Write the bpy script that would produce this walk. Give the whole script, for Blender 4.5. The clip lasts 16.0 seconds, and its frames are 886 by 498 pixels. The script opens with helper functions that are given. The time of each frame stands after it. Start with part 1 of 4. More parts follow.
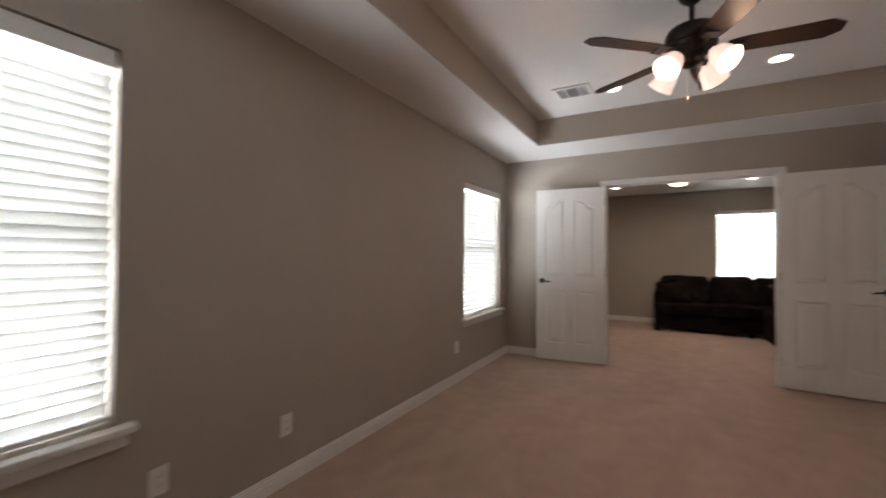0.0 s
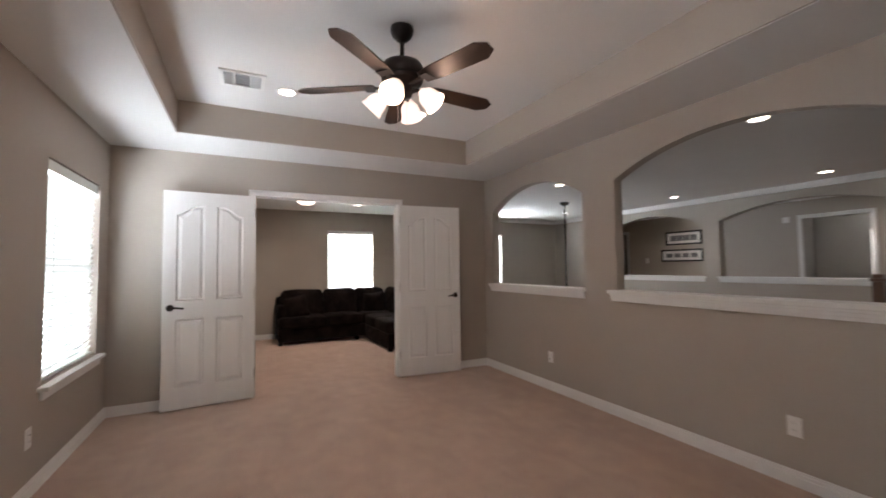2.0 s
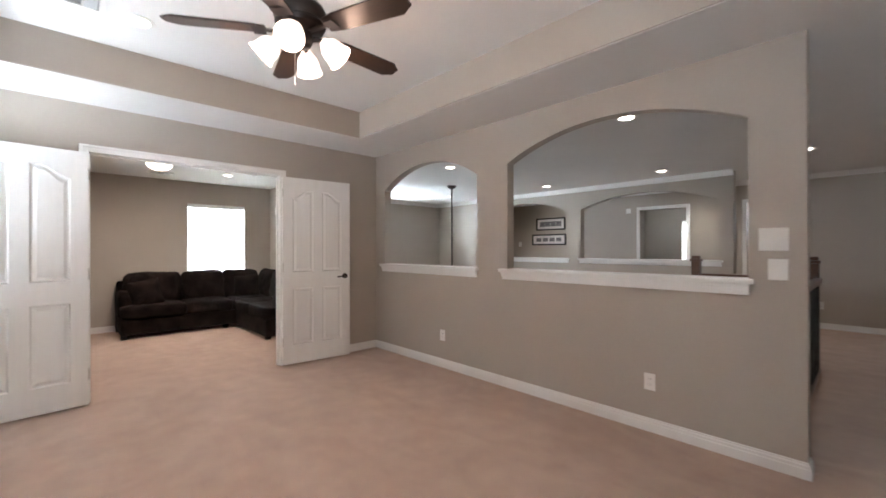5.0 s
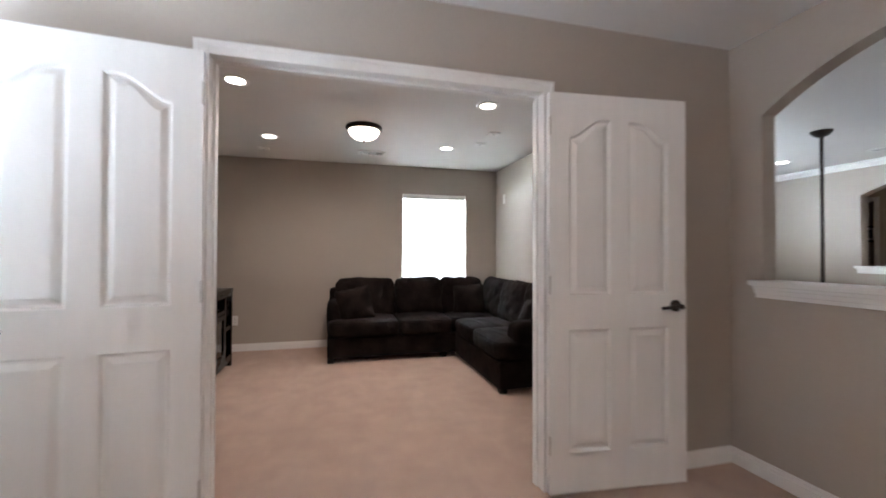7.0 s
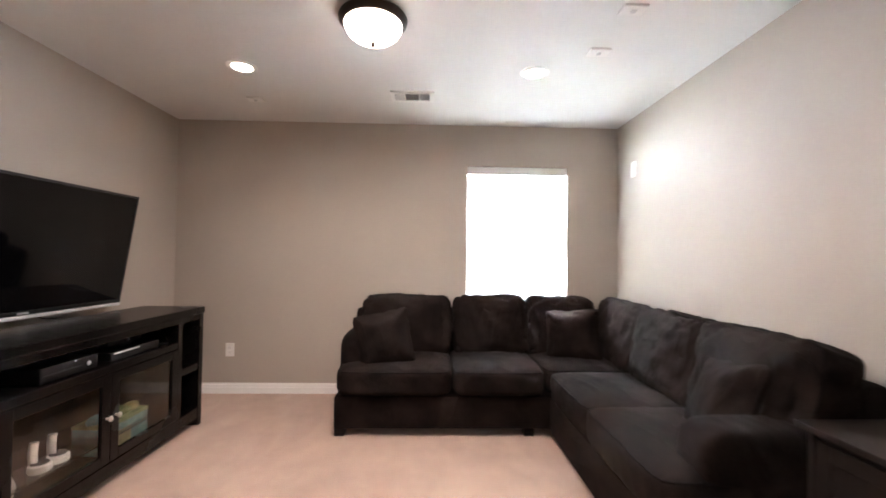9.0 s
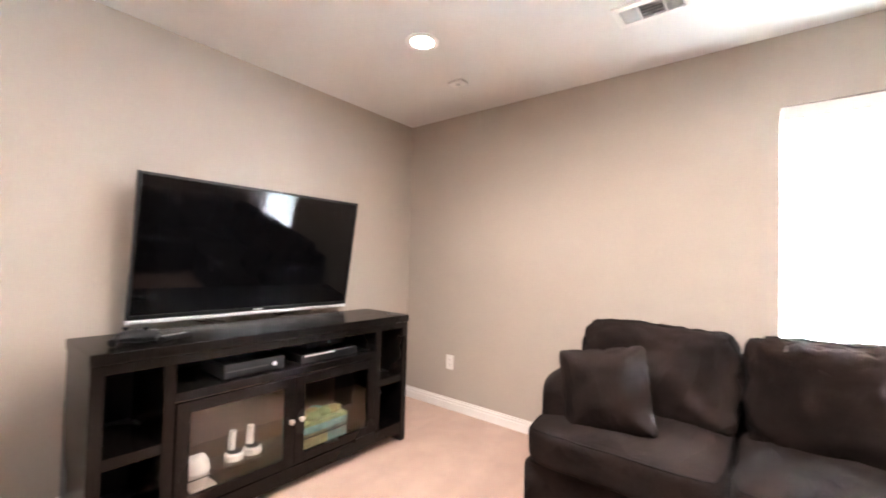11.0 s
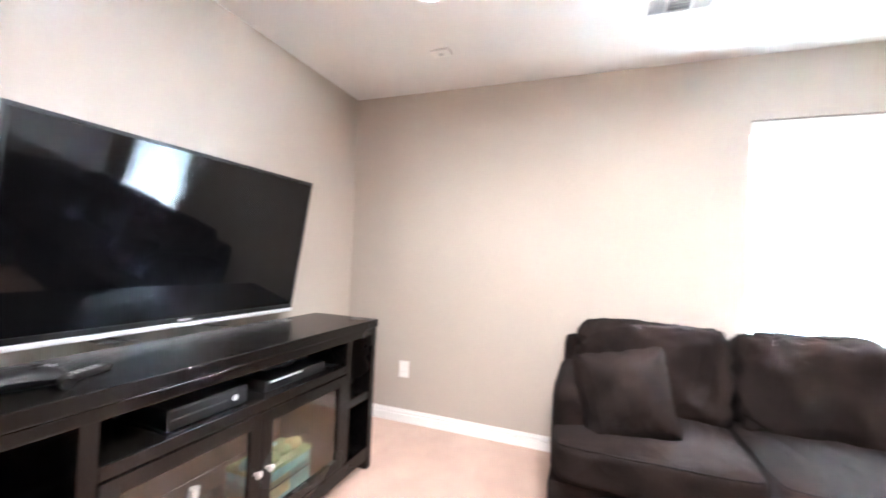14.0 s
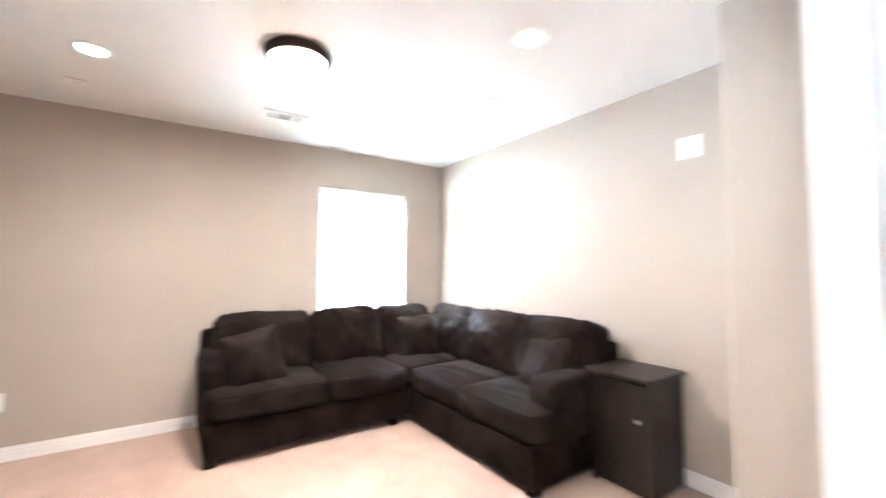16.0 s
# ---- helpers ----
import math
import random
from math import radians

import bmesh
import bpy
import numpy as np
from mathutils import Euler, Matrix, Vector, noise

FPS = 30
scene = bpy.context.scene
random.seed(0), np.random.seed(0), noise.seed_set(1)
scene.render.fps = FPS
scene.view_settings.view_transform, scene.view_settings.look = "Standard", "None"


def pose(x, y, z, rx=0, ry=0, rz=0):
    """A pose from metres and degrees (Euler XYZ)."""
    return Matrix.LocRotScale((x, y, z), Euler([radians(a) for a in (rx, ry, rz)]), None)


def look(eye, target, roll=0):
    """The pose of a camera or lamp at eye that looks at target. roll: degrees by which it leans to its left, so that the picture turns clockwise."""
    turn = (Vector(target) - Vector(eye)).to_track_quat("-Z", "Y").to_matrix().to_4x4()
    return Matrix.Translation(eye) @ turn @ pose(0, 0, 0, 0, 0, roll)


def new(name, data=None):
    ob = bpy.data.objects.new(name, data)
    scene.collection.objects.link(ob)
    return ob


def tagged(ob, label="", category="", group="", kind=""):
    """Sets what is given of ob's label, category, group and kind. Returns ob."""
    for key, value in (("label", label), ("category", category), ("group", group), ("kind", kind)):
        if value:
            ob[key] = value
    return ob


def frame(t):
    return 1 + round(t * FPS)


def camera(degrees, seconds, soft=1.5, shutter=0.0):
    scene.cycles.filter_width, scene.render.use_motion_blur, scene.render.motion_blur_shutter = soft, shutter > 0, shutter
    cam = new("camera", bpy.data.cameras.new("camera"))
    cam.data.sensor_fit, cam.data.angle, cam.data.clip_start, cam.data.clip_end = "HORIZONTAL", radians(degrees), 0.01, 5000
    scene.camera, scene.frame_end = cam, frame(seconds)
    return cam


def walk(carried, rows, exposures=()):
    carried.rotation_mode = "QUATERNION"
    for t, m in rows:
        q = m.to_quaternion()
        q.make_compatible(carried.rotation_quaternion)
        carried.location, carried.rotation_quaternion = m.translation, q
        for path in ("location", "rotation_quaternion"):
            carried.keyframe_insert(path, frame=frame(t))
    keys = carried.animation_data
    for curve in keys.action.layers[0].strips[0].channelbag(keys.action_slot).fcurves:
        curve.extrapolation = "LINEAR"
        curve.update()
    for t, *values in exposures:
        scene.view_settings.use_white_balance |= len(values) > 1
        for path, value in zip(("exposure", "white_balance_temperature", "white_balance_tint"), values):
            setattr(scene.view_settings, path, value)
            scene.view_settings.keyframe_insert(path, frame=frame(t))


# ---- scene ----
cam = camera(95.5, 16.0, soft=1.7, shutter=0.5)
PATH = [
    (0, (1.713, 0.218, 1.245), (0.74, 1.965, 1.276), 0.3),
    (0.5, (1.469, 0.494, 1.361), (1.041, 2.447, 1.375), 0.2),
    (1, (1.441, 0.705, 1.348), (1.515, 2.703, 1.383), -0.1),
    (1.5, (1.242, 0.723, 1.304), (1.711, 2.666, 1.376), -0.1),
    (2, (1.005, 0.6, 1.291), (1.889, 2.392, 1.381), -0.7),
    (2.5, (0.818, 0.434, 1.29), (1.83, 2.156, 1.376), -0.7),
    (3, (0.681, 0.356, 1.319), (1.816, 2.002, 1.382), -0.7),
    (3.2, (0.681, 0.338, 1.307), (1.892, 1.929, 1.37), -0.7),
    (5.3, (1.048, 1.071, 1.224), (2.421, 2.526, 1.225), -0.1),
    (5.5, (1.124, 1.336, 1.203), (2.403, 2.873, 1.214), 0.0),
    (6, (1.35, 1.984, 1.224), (2.323, 3.732, 1.225), 0.3),
    (6.5, (1.489, 2.641, 1.212), (2.14, 4.531, 1.234), 0.3),
    (7, (1.625, 3.287, 1.214), (2.132, 5.221, 1.239), 0.2),
    (8, (1.833, 4.461, 1.211), (2.275, 6.411, 1.247), 0.6),
    (10.3, (2.463, 5.888, 1.217), (1.640, 7.710, 1.267), 1.5),
    (10.5, (2.397, 6.028, 1.226), (1.440, 7.784, 1.255), 1.6),
    (11, (2.421, 6.107, 1.218), (1.174, 7.669, 1.273), 1.5),
    (11.5, (2.598, 6.108, 1.242), (1.089, 7.419, 1.284), 1.7),
    (12, (2.650, 6.097, 1.241), (1.010, 7.242, 1.280), 1.9),
    (12.5, (2.543, 6.098, 1.234), (0.880, 7.209, 1.255), 2.3),
    (13, (2.223, 6.063, 1.223), (0.698, 7.357, 1.234), 2.9),
    (13.5, (1.902, 6.107, 1.208), (0.681, 7.691, 1.228), 2.7),
    (14, (1.685, 6.076, 1.209), (0.977, 7.946, 1.252), 2.4),
    (14.5, (1.599, 5.857, 1.152), (1.503, 7.852, 1.257), 1.2),
    (15, (1.512, 5.522, 1.174), (1.758, 7.505, 1.270), 0.8),
    (15.5, (1.478, 5.257, 1.213), (1.971, 7.192, 1.313), 0.8),
    (16, (1.326, 4.952, 1.253), (2.442, 6.608, 1.354), 0.1),
]
walk(cam, [(t, look(eye, target, roll)) for t, eye, target, roll in PATH],
     exposures=[(0.0, -0.4, 6700, 14), (0.5, 0.1, 6700, 15), (1.5, 0.1, 6400, 13), (3.0, 0.3, 6300, 13), (5.5, 0.95, 6000, 9), (6.5, 0.5, 6100, 10), (7.0, 0.6, 5900, 11), (8.0, 1.0, 5900, 12), (10.5, 2.25, 6100, 15), (11.5, 2.7, 5600, 9), (12.5, 2.95, 5400, 7), (14.0, 3.05, 5200, 7), (16.0, 2.55, 5600, 8)])

# ---- world and light ----
world = bpy.data.worlds.new("sky")
scene.world = world
world.use_nodes = True
sky = world.node_tree.nodes.new("ShaderNodeTexSky")
sky.sky_type, sky.sun_disc = "NISHITA", False
sky.sun_elevation, sky.sun_rotation = radians(50), radians(200)
world.node_tree.links.new(sky.outputs[0], world.node_tree.nodes["Background"].inputs[0])
world.node_tree.nodes["Background"].inputs[1].default_value = 0.1

WINDOW_LIGHT = 155.0


def area_lamp(name, m, w, h, watts, colour):
    d = bpy.data.lights.new(name, "AREA")
    d.shape, d.size, d.size_y, d.energy, d.color = "RECTANGLE", w, h, watts, colour
    o = new(name, d)
    o.matrix_world = m
    return o


def point_lamp(name, x, y, z, watts, colour, radius=0.04):
    d = bpy.data.lights.new(name, "POINT")
    d.energy, d.color, d.shadow_soft_size = watts, colour, radius
    o = new(name, d)
    o.location = (x, y, z)
    return o


def spot_lamp(name, x, y, z, watts, colour):
    d = bpy.data.lights.new(name, "SPOT")
    d.energy, d.color, d.shadow_soft_size, d.spot_size, d.spot_blend = watts, colour, 0.06, radians(130), 0.8
    o = new(name, d)
    o.location = (x, y, z)
    return o


DAY = (0.86, 0.94, 1.0)
WARM = (1.0, 0.66, 0.46)

# ---- materials ----


def mat(name, col, rough=0.6, metal=0.0, var=0.08, scale=3.0, fine=120.0, bump=0.1, depth=0.002, spec=0.5, rand=0.0, wave=None):
    """Paint, wood, cloth or metal: a base colour varied at two scales, with fine relief."""
    m = bpy.data.materials.new(name)
    m.use_nodes = True
    n, l = m.node_tree.nodes, m.node_tree.links
    b = n["Principled BSDF"]
    b.inputs["Metallic"].default_value = metal
    b.inputs["Specular IOR Level"].default_value = spec
    tc = n.new("ShaderNodeTexCoord")
    n1 = n.new("ShaderNodeTexNoise")
    n1.inputs["Scale"].default_value, n1.inputs["Detail"].default_value = scale, 5
    n2 = n.new("ShaderNodeTexNoise")
    n2.inputs["Scale"].default_value, n2.inputs["Detail"].default_value = fine, 3
    src = tc.outputs["Object"]
    if wave:
        mp = n.new("ShaderNodeMapping")
        mp.inputs["Scale"].default_value = wave
        l.new(src, mp.inputs[0])
        l.new(mp.outputs[0], n1.inputs["Vector"])
    else:
        l.new(src, n1.inputs["Vector"])
    l.new(src, n2.inputs["Vector"])
    add = n.new("ShaderNodeMath")
    add.operation = "MULTIPLY_ADD"
    l.new(n2.outputs[0], add.inputs[0])
    add.inputs[1].default_value = 0.5
    l.new(n1.outputs[0], add.inputs[2])
    fac = add.outputs[0]
    if rand:
        oi = n.new("ShaderNodeObjectInfo")
        ad = n.new("ShaderNodeMath")
        ad.operation = "MULTIPLY_ADD"
        l.new(oi.outputs["Random"], ad.inputs[0])
        ad.inputs[1].default_value = rand
        l.new(fac, ad.inputs[2])
        fac = ad.outputs[0]
    r = n.new("ShaderNodeValToRGB")
    r.color_ramp.elements[0].position, r.color_ramp.elements[1].position = 0.52, 0.98
    r.color_ramp.elements[0].color = tuple(c * (1 - var) for c in col) + (1,)
    r.color_ramp.elements[1].color = tuple(min(1, c * (1 + var)) for c in col) + (1,)
    l.new(fac, r.inputs[0])
    l.new(r.outputs[0], b.inputs["Base Color"])
    ro = n.new("ShaderNodeMapRange")
    ro.inputs[3].default_value, ro.inputs[4].default_value = max(0.02, rough - 0.07), min(1, rough + 0.07)
    l.new(n1.outputs[0], ro.inputs[0])
    l.new(ro.outputs[0], b.inputs["Roughness"])
    bp = n.new("ShaderNodeBump")
    bp.inputs["Strength"].default_value, bp.inputs["Distance"].default_value = bump, depth
    l.new(n2.outputs[0], bp.inputs["Height"])
    l.new(bp.outputs[0], b.inputs["Normal"])
    return m


def glow(name, col, strength, base=(0.9, 0.88, 0.85)):
    m = bpy.data.materials.new(name)
    m.use_nodes = True
    b = m.node_tree.nodes["Principled BSDF"]
    b.inputs["Base Color"].default_value = (*base, 1)
    b.inputs["Emission Color"].default_value = (*col, 1)
    b.inputs["Emission Strength"].default_value = strength
    b.inputs["Roughness"].default_value = 0.3
    return m


def glass(name, col=(1, 1, 1), rough=0.0):
    m = bpy.data.materials.new(name)
    m.use_nodes = True
    b = m.node_tree.nodes["Principled BSDF"]
    b.inputs["Base Color"].default_value = (*col, 1)
    b.inputs["Transmission Weight"].default_value = 1.0
    b.inputs["Roughness"].default_value = rough
    b.inputs["IOR"].default_value = 1.1
    return m


def slat_mat():
    m = bpy.data.materials.new("blind_slat_white")
    m.use_nodes = True
    n, l = m.node_tree.nodes, m.node_tree.links
    b = n["Principled BSDF"]
    b.inputs["Base Color"].default_value = (0.85, 0.85, 0.83, 1)
    b.inputs["Roughness"].default_value = 0.45
    tr = n.new("ShaderNodeBsdfTranslucent")
    tr.inputs[0].default_value = (0.85, 0.85, 0.82, 1)
    mx = n.new("ShaderNodeMixShader")
    mx.inputs[0].default_value = 0.35
    l.new(b.outputs[0], mx.inputs[1])
    l.new(tr.outputs[0], mx.inputs[2])
    l.new(mx.outputs[0], n["Material Output"].inputs[0])
    return m


M_WALL = mat("taupe_wall_paint", (0.415, 0.368, 0.318), 0.62, var=0.035, scale=1.3, fine=90, bump=0.18, depth=0.0015, spec=0.3)
M_CEIL = mat("white_ceiling_paint", (0.74, 0.73, 0.71), 0.85, var=0.03, scale=1.2, fine=70, bump=0.25, depth=0.002, spec=0.2)
M_TRIM = mat("white_trim_paint", (0.80, 0.79, 0.77), 0.35, var=0.03, scale=4, fine=60, bump=0.04, depth=0.001)
M_DOOR = mat("white_door_paint", (0.80, 0.79, 0.77), 0.38, var=0.03, scale=3, fine=150, bump=0.08, depth=0.0006, wave=(6, 6, 0.6))
M_BRONZE = mat("oil_rubbed_bronze", (0.035, 0.026, 0.022), 0.38, 0.75, var=0.3, scale=12, fine=200, bump=0.05)
M_BLADE = mat("dark_walnut_blade", (0.030, 0.017, 0.012), 0.5, spec=0.3, var=0.35, scale=6, fine=120, bump=0.06, wave=(1.5, 14, 14))
M_BLACK = mat("black_brown_furniture", (0.0036, 0.0029, 0.0026), 0.27, var=0.3, scale=1.5, fine=160, bump=0.02, depth=0.0003, spec=0.25)
M_BLACKV = mat("dark_stained_cabinet", (0.012, 0.0088, 0.0075), 0.42, var=0.3, scale=6, fine=160, bump=0.08, depth=0.0006, wave=(18, 18, 2))
M_VOID = mat("black_backing", (0.005, 0.005, 0.005), 0.8, var=0.2)
M_SOFA = mat("charcoal_microfibre", (0.0105, 0.0070, 0.0060), 0.95, var=0.8, scale=5.0, fine=260, bump=0.35, depth=0.0015, spec=0.12)
def creased(m, scale, depth):
    """Adds soft folded creases to a cloth's relief."""
    n, l = m.node_tree.nodes, m.node_tree.links
    b = n["Principled BSDF"]
    tc = n.new("ShaderNodeTexCoord")
    mp = n.new("ShaderNodeMapping")
    mp.inputs["Scale"].default_value, mp.inputs["Rotation"].default_value = (1.0, 0.45, 0.8), (0.4, 0.3, 0.6)
    l.new(tc.outputs["Object"], mp.inputs[0])
    r = n.new("ShaderNodeTexNoise")
    r.noise_type = "RIDGED_MULTIFRACTAL"
    r.inputs["Scale"].default_value, r.inputs["Detail"].default_value, r.inputs["Distortion"].default_value = scale, 2, 0.6
    r.inputs["Offset"].default_value, r.inputs["Gain"].default_value = 1.0, 1.5
    l.new(mp.outputs[0], r.inputs["Vector"])
    bp = n.new("ShaderNodeBump")
    bp.inputs["Strength"].default_value, bp.inputs["Distance"].default_value = 0.8, depth
    l.new(r.outputs[0], bp.inputs["Height"])
    l.new(b.inputs["Normal"].links[0].from_socket, bp.inputs["Normal"])
    l.new(bp.outputs[0], b.inputs["Normal"])
    b.inputs["Sheen Weight"].default_value, b.inputs["Sheen Roughness"].default_value = 0.0, 0.5


creased(M_SOFA, 3.2, 0.014)
M_PIPE = mat("dark_sofa_piping", (0.004, 0.0032, 0.003), 0.9, var=0.2, spec=0.1)
M_NICKEL = mat("brushed_nickel", (0.6, 0.58, 0.55), 0.3, 0.9, var=0.1)
M_SILVER = mat("silver_plastic_trim", (0.74, 0.75, 0.77), 0.35, 0.4, var=0.05)
M_SCREEN = mat("glossy_black_screen", (0.002, 0.002, 0.0025), 0.03, var=0.05, bump=0.0, spec=0.22)
M_PLASTIC = mat("black_plastic", (0.006, 0.006, 0.0065), 0.42, var=0.2, fine=200, bump=0.05, spec=0.3)
M_WPLAST = mat("white_plastic", (0.78, 0.77, 0.74), 0.35, var=0.02)
M_GREYV = mat("vent_grey_metal", (0.55, 0.55, 0.54), 0.45, var=0.05)
M_SLOT = mat("dark_slot", (0.03, 0.03, 0.03), 0.7, var=0.1)
M_DUCT = mat("vent_shadow_grey", (0.34, 0.34, 0.35), 0.6, var=0.1)
M_SLAT = slat_mat()
M_GLASS = glass("clear_glass")
M_TINT = glass("cabinet_glass", (0.80, 0.77, 0.73))
M_TINT.node_tree.nodes["Principled BSDF"].inputs["IOR"].default_value = 1.5
M_CAN = glow("recessed_bulb", (1.0, 0.88, 0.74), 14.0)
M_SHADE = glow("frosted_shade_lit", (1.0, 0.74, 0.60), 1.1)
M_BOWL = glow("alabaster_bowl_lit", (1.0, 0.80, 0.62), 5.0)
M_WOOD = mat("red_brown_handrail", (0.10, 0.045, 0.025), 0.35, var=0.3, scale=5, wave=(2, 14, 14))
M_PAPER = mat("picture_mat_white", (0.7, 0.7, 0.68), 0.6, var=0.15, scale=9)
M_INK = mat("picture_grey_ink", (0.16, 0.16, 0.17), 0.7, var=0.5, scale=25)
M_GREEN = mat("green_plush_fabric", (0.16, 0.22, 0.10), 0.9, var=0.5, scale=18)
M_TEAL = mat("teal_printed_card", (0.10, 0.24, 0.24), 0.5, var=0.5, scale=22)
M_YELL = mat("yellow_printed_card", (0.28, 0.27, 0.12), 0.5, var=0.5, scale=22)
M_REFLECT = mat("warm_brown_painted_reflection", (0.17, 0.11, 0.08), 0.5, var=0.2, scale=6)
M_LAWN = mat("outside_ground", (0.12, 0.14, 0.07), 0.9, var=0.3)


def carpet():
    m = mat("beige_pink_carpet", (0.52, 0.375, 0.30), 0.95, var=0.08, scale=6.0, fine=420, bump=0.8, depth=0.006, spec=0.1)
    n, l = m.node_tree.nodes, m.node_tree.links
    # vacuum tracks: broad soft patches where the pile leans another way
    b = n["Principled BSDF"]
    tc = n.new("ShaderNodeTexCoord")
    mp = n.new("ShaderNodeMapping")
    mp.inputs["Scale"].default_value = (1.7, 0.75, 1)
    mp.inputs["Rotation"].default_value = (0, 0, radians(38))
    l.new(tc.outputs["Object"], mp.inputs[0])
    w = n.new("ShaderNodeTexNoise")
    w.inputs["Scale"].default_value, w.inputs["Detail"].default_value, w.inputs["Distortion"].default_value = 1.3, 3, 1.6
    l.new(mp.outputs[0], w.inputs["Vector"])
    r = n.new("ShaderNodeValToRGB")
    r.color_ramp.elements[0].position, r.color_ramp.elements[1].position = 0.36, 0.64
    r.color_ramp.elements[0].color, r.color_ramp.elements[1].color = (0.89, 0.88, 0.87, 1), (1, 1, 1, 1)
    l.new(w.outputs[0], r.inputs[0])
    old = b.inputs["Base Color"].links[0].from_socket
    mx = n.new("ShaderNodeMix")
    mx.data_type, mx.blend_type = "RGBA", "MULTIPLY"
    mx.inputs["Factor"].default_value = 1.0
    l.new(old, mx.inputs[6])
    l.new(r.outputs[0], mx.inputs[7])
    l.new(mx.outputs[2], b.inputs["Base Color"])
    b.inputs["Sheen Weight"].default_value = 0.15
    return m


M_CARPET = carpet()

# ---- mesh tools ----


def box(bm, x0, x1, y0, y1, z0, z1, bevel=0.0, seg=2):
    r = bmesh.ops.create_cube(bm, size=1, matrix=Matrix.Translation(((x0 + x1) / 2, (y0 + y1) / 2, (z0 + z1) / 2)) @ Matrix.Diagonal((abs(x1 - x0), abs(y1 - y0), abs(z1 - z0), 1)))
    if bevel:
        edges = list({e for v in r["verts"] for e in v.link_edges})
        bmesh.ops.bevel(bm, geom=edges, offset=bevel, segments=seg, affect="EDGES", profile=0.6)
    return bm


def boxes(*specs, bevel=0.0):
    bm = bmesh.new()
    for s in specs:
        box(bm, *s, bevel=bevel)
    return bm


def lathe(profile, seg=28, bm=None, m=Matrix()):
    """Turns (radius, height) pairs round z."""
    bm = bm or bmesh.new()
    rings = []
    for r, z in profile:
        rings.append([bm.verts.new(m @ Vector((max(r, 1e-4) * math.cos(2 * math.pi * k / seg), max(r, 1e-4) * math.sin(2 * math.pi * k / seg), z))) for k in range(seg)])
    for a, b in zip(rings, rings[1:]):
        for k in range(seg):
            bm.faces.new((a[k], a[(k + 1) % seg], b[(k + 1) % seg], b[k]))
    for ring, flip in ((rings[0], True), (rings[-1], False)):
        bm.faces.new(ring[::-1] if flip else ring)
    return bm


def tube(points, r, seg=10, bm=None):
    bm = bm or bmesh.new()
    pts = [Vector(p) for p in points]
    rings = []
    for i, p in enumerate(pts):
        d = (pts[min(i + 1, len(pts) - 1)] - pts[max(i - 1, 0)]).normalized()
        a = d.orthogonal().normalized() if i == 0 else (rings[-1][1] - d * rings[-1][1].dot(d)).normalized()
        b = d.cross(a)
        rings.append(([bm.verts.new(p + r * (math.cos(2 * math.pi * k / seg) * a + math.sin(2 * math.pi * k / seg) * b)) for k in range(seg)], a))
    for (r0, _), (r1, _) in zip(rings, rings[1:]):
        for k in range(seg):
            bm.faces.new((r0[k], r0[(k + 1) % seg], r1[(k + 1) % seg], r1[k]))
    bm.faces.new(rings[0][0][::-1])
    bm.faces.new(rings[-1][0])
    return bm


def prism(bm, pts, m, depth):
    """A flat outline pts (u, v) pushed out by depth; m lays (u, v, depth) into the world."""
    lo = [bm.verts.new(m @ Vector((u, v, 0))) for u, v in pts]
    hi = [bm.verts.new(m @ Vector((u, v, depth))) for u, v in pts]
    bm.faces.new(lo[::-1])
    bm.faces.new(hi)
    k = len(pts)
    for i in range(k):
        bm.faces.new((lo[i], lo[(i + 1) % k], hi[(i + 1) % k], hi[i]))
    return bm


def ob_of(name, bm, material, smooth=False):
    bmesh.ops.recalc_face_normals(bm, faces=bm.faces)
    me = bpy.data.meshes.new(name)
    bm.to_mesh(me)
    bm.free()
    if material:
        me.materials.append(material)
    if smooth:
        for p in me.polygons:
            p.use_smooth = True
        me.set_sharp_from_angle(angle=radians(40))
    return new(name, me)


def part(name, bm, material, parent, label="", smooth=False, m=None):
    o = ob_of(name, bm, material, smooth)
    o.parent = parent
    if m is not None:
        o.matrix_local = m
    return tagged(o, label) if label else o


def thing(name, x, y, z, label, category, group="", rz=0.0, kind=""):
    o = new(name)
    o.empty_display_size = 0.1
    o.matrix_world = pose(x, y, z, 0, 0, rz)
    return tagged(o, label, category, group, kind)


def setting(name, bm, material, label, category, smooth=False):
    return tagged(ob_of(name, bm, material, smooth), label, category, kind="structure")


def wall(name, axis, f0, f1, a0, a1, z0, z1, holes, label, material=None):
    """A wall from f0 to f1 through its thickness, along a0..a1, with square holes (a0, a1, z0, z1)."""
    bm = bmesh.new()
    cuts = sorted({a0, a1, *[h[0] for h in holes], *[h[1] for h in holes]})
    for p, q in zip(cuts, cuts[1:]):
        spans = sorted((h[2], h[3]) for h in holes if h[0] <= p and h[1] >= q)
        z = z0
        for lo, hi in spans + [(z1, z1)]:
            if lo > z + 1e-5:
                if axis == "x":
                    box(bm, f0, f1, p, q, z, lo)
                else:
                    box(bm, p, q, f0, f1, z, lo)
            z = hi
    bmesh.ops.remove_doubles(bm, verts=bm.verts, dist=1e-5)
    return setting(name, bm, material or M_WALL, label, "wall")


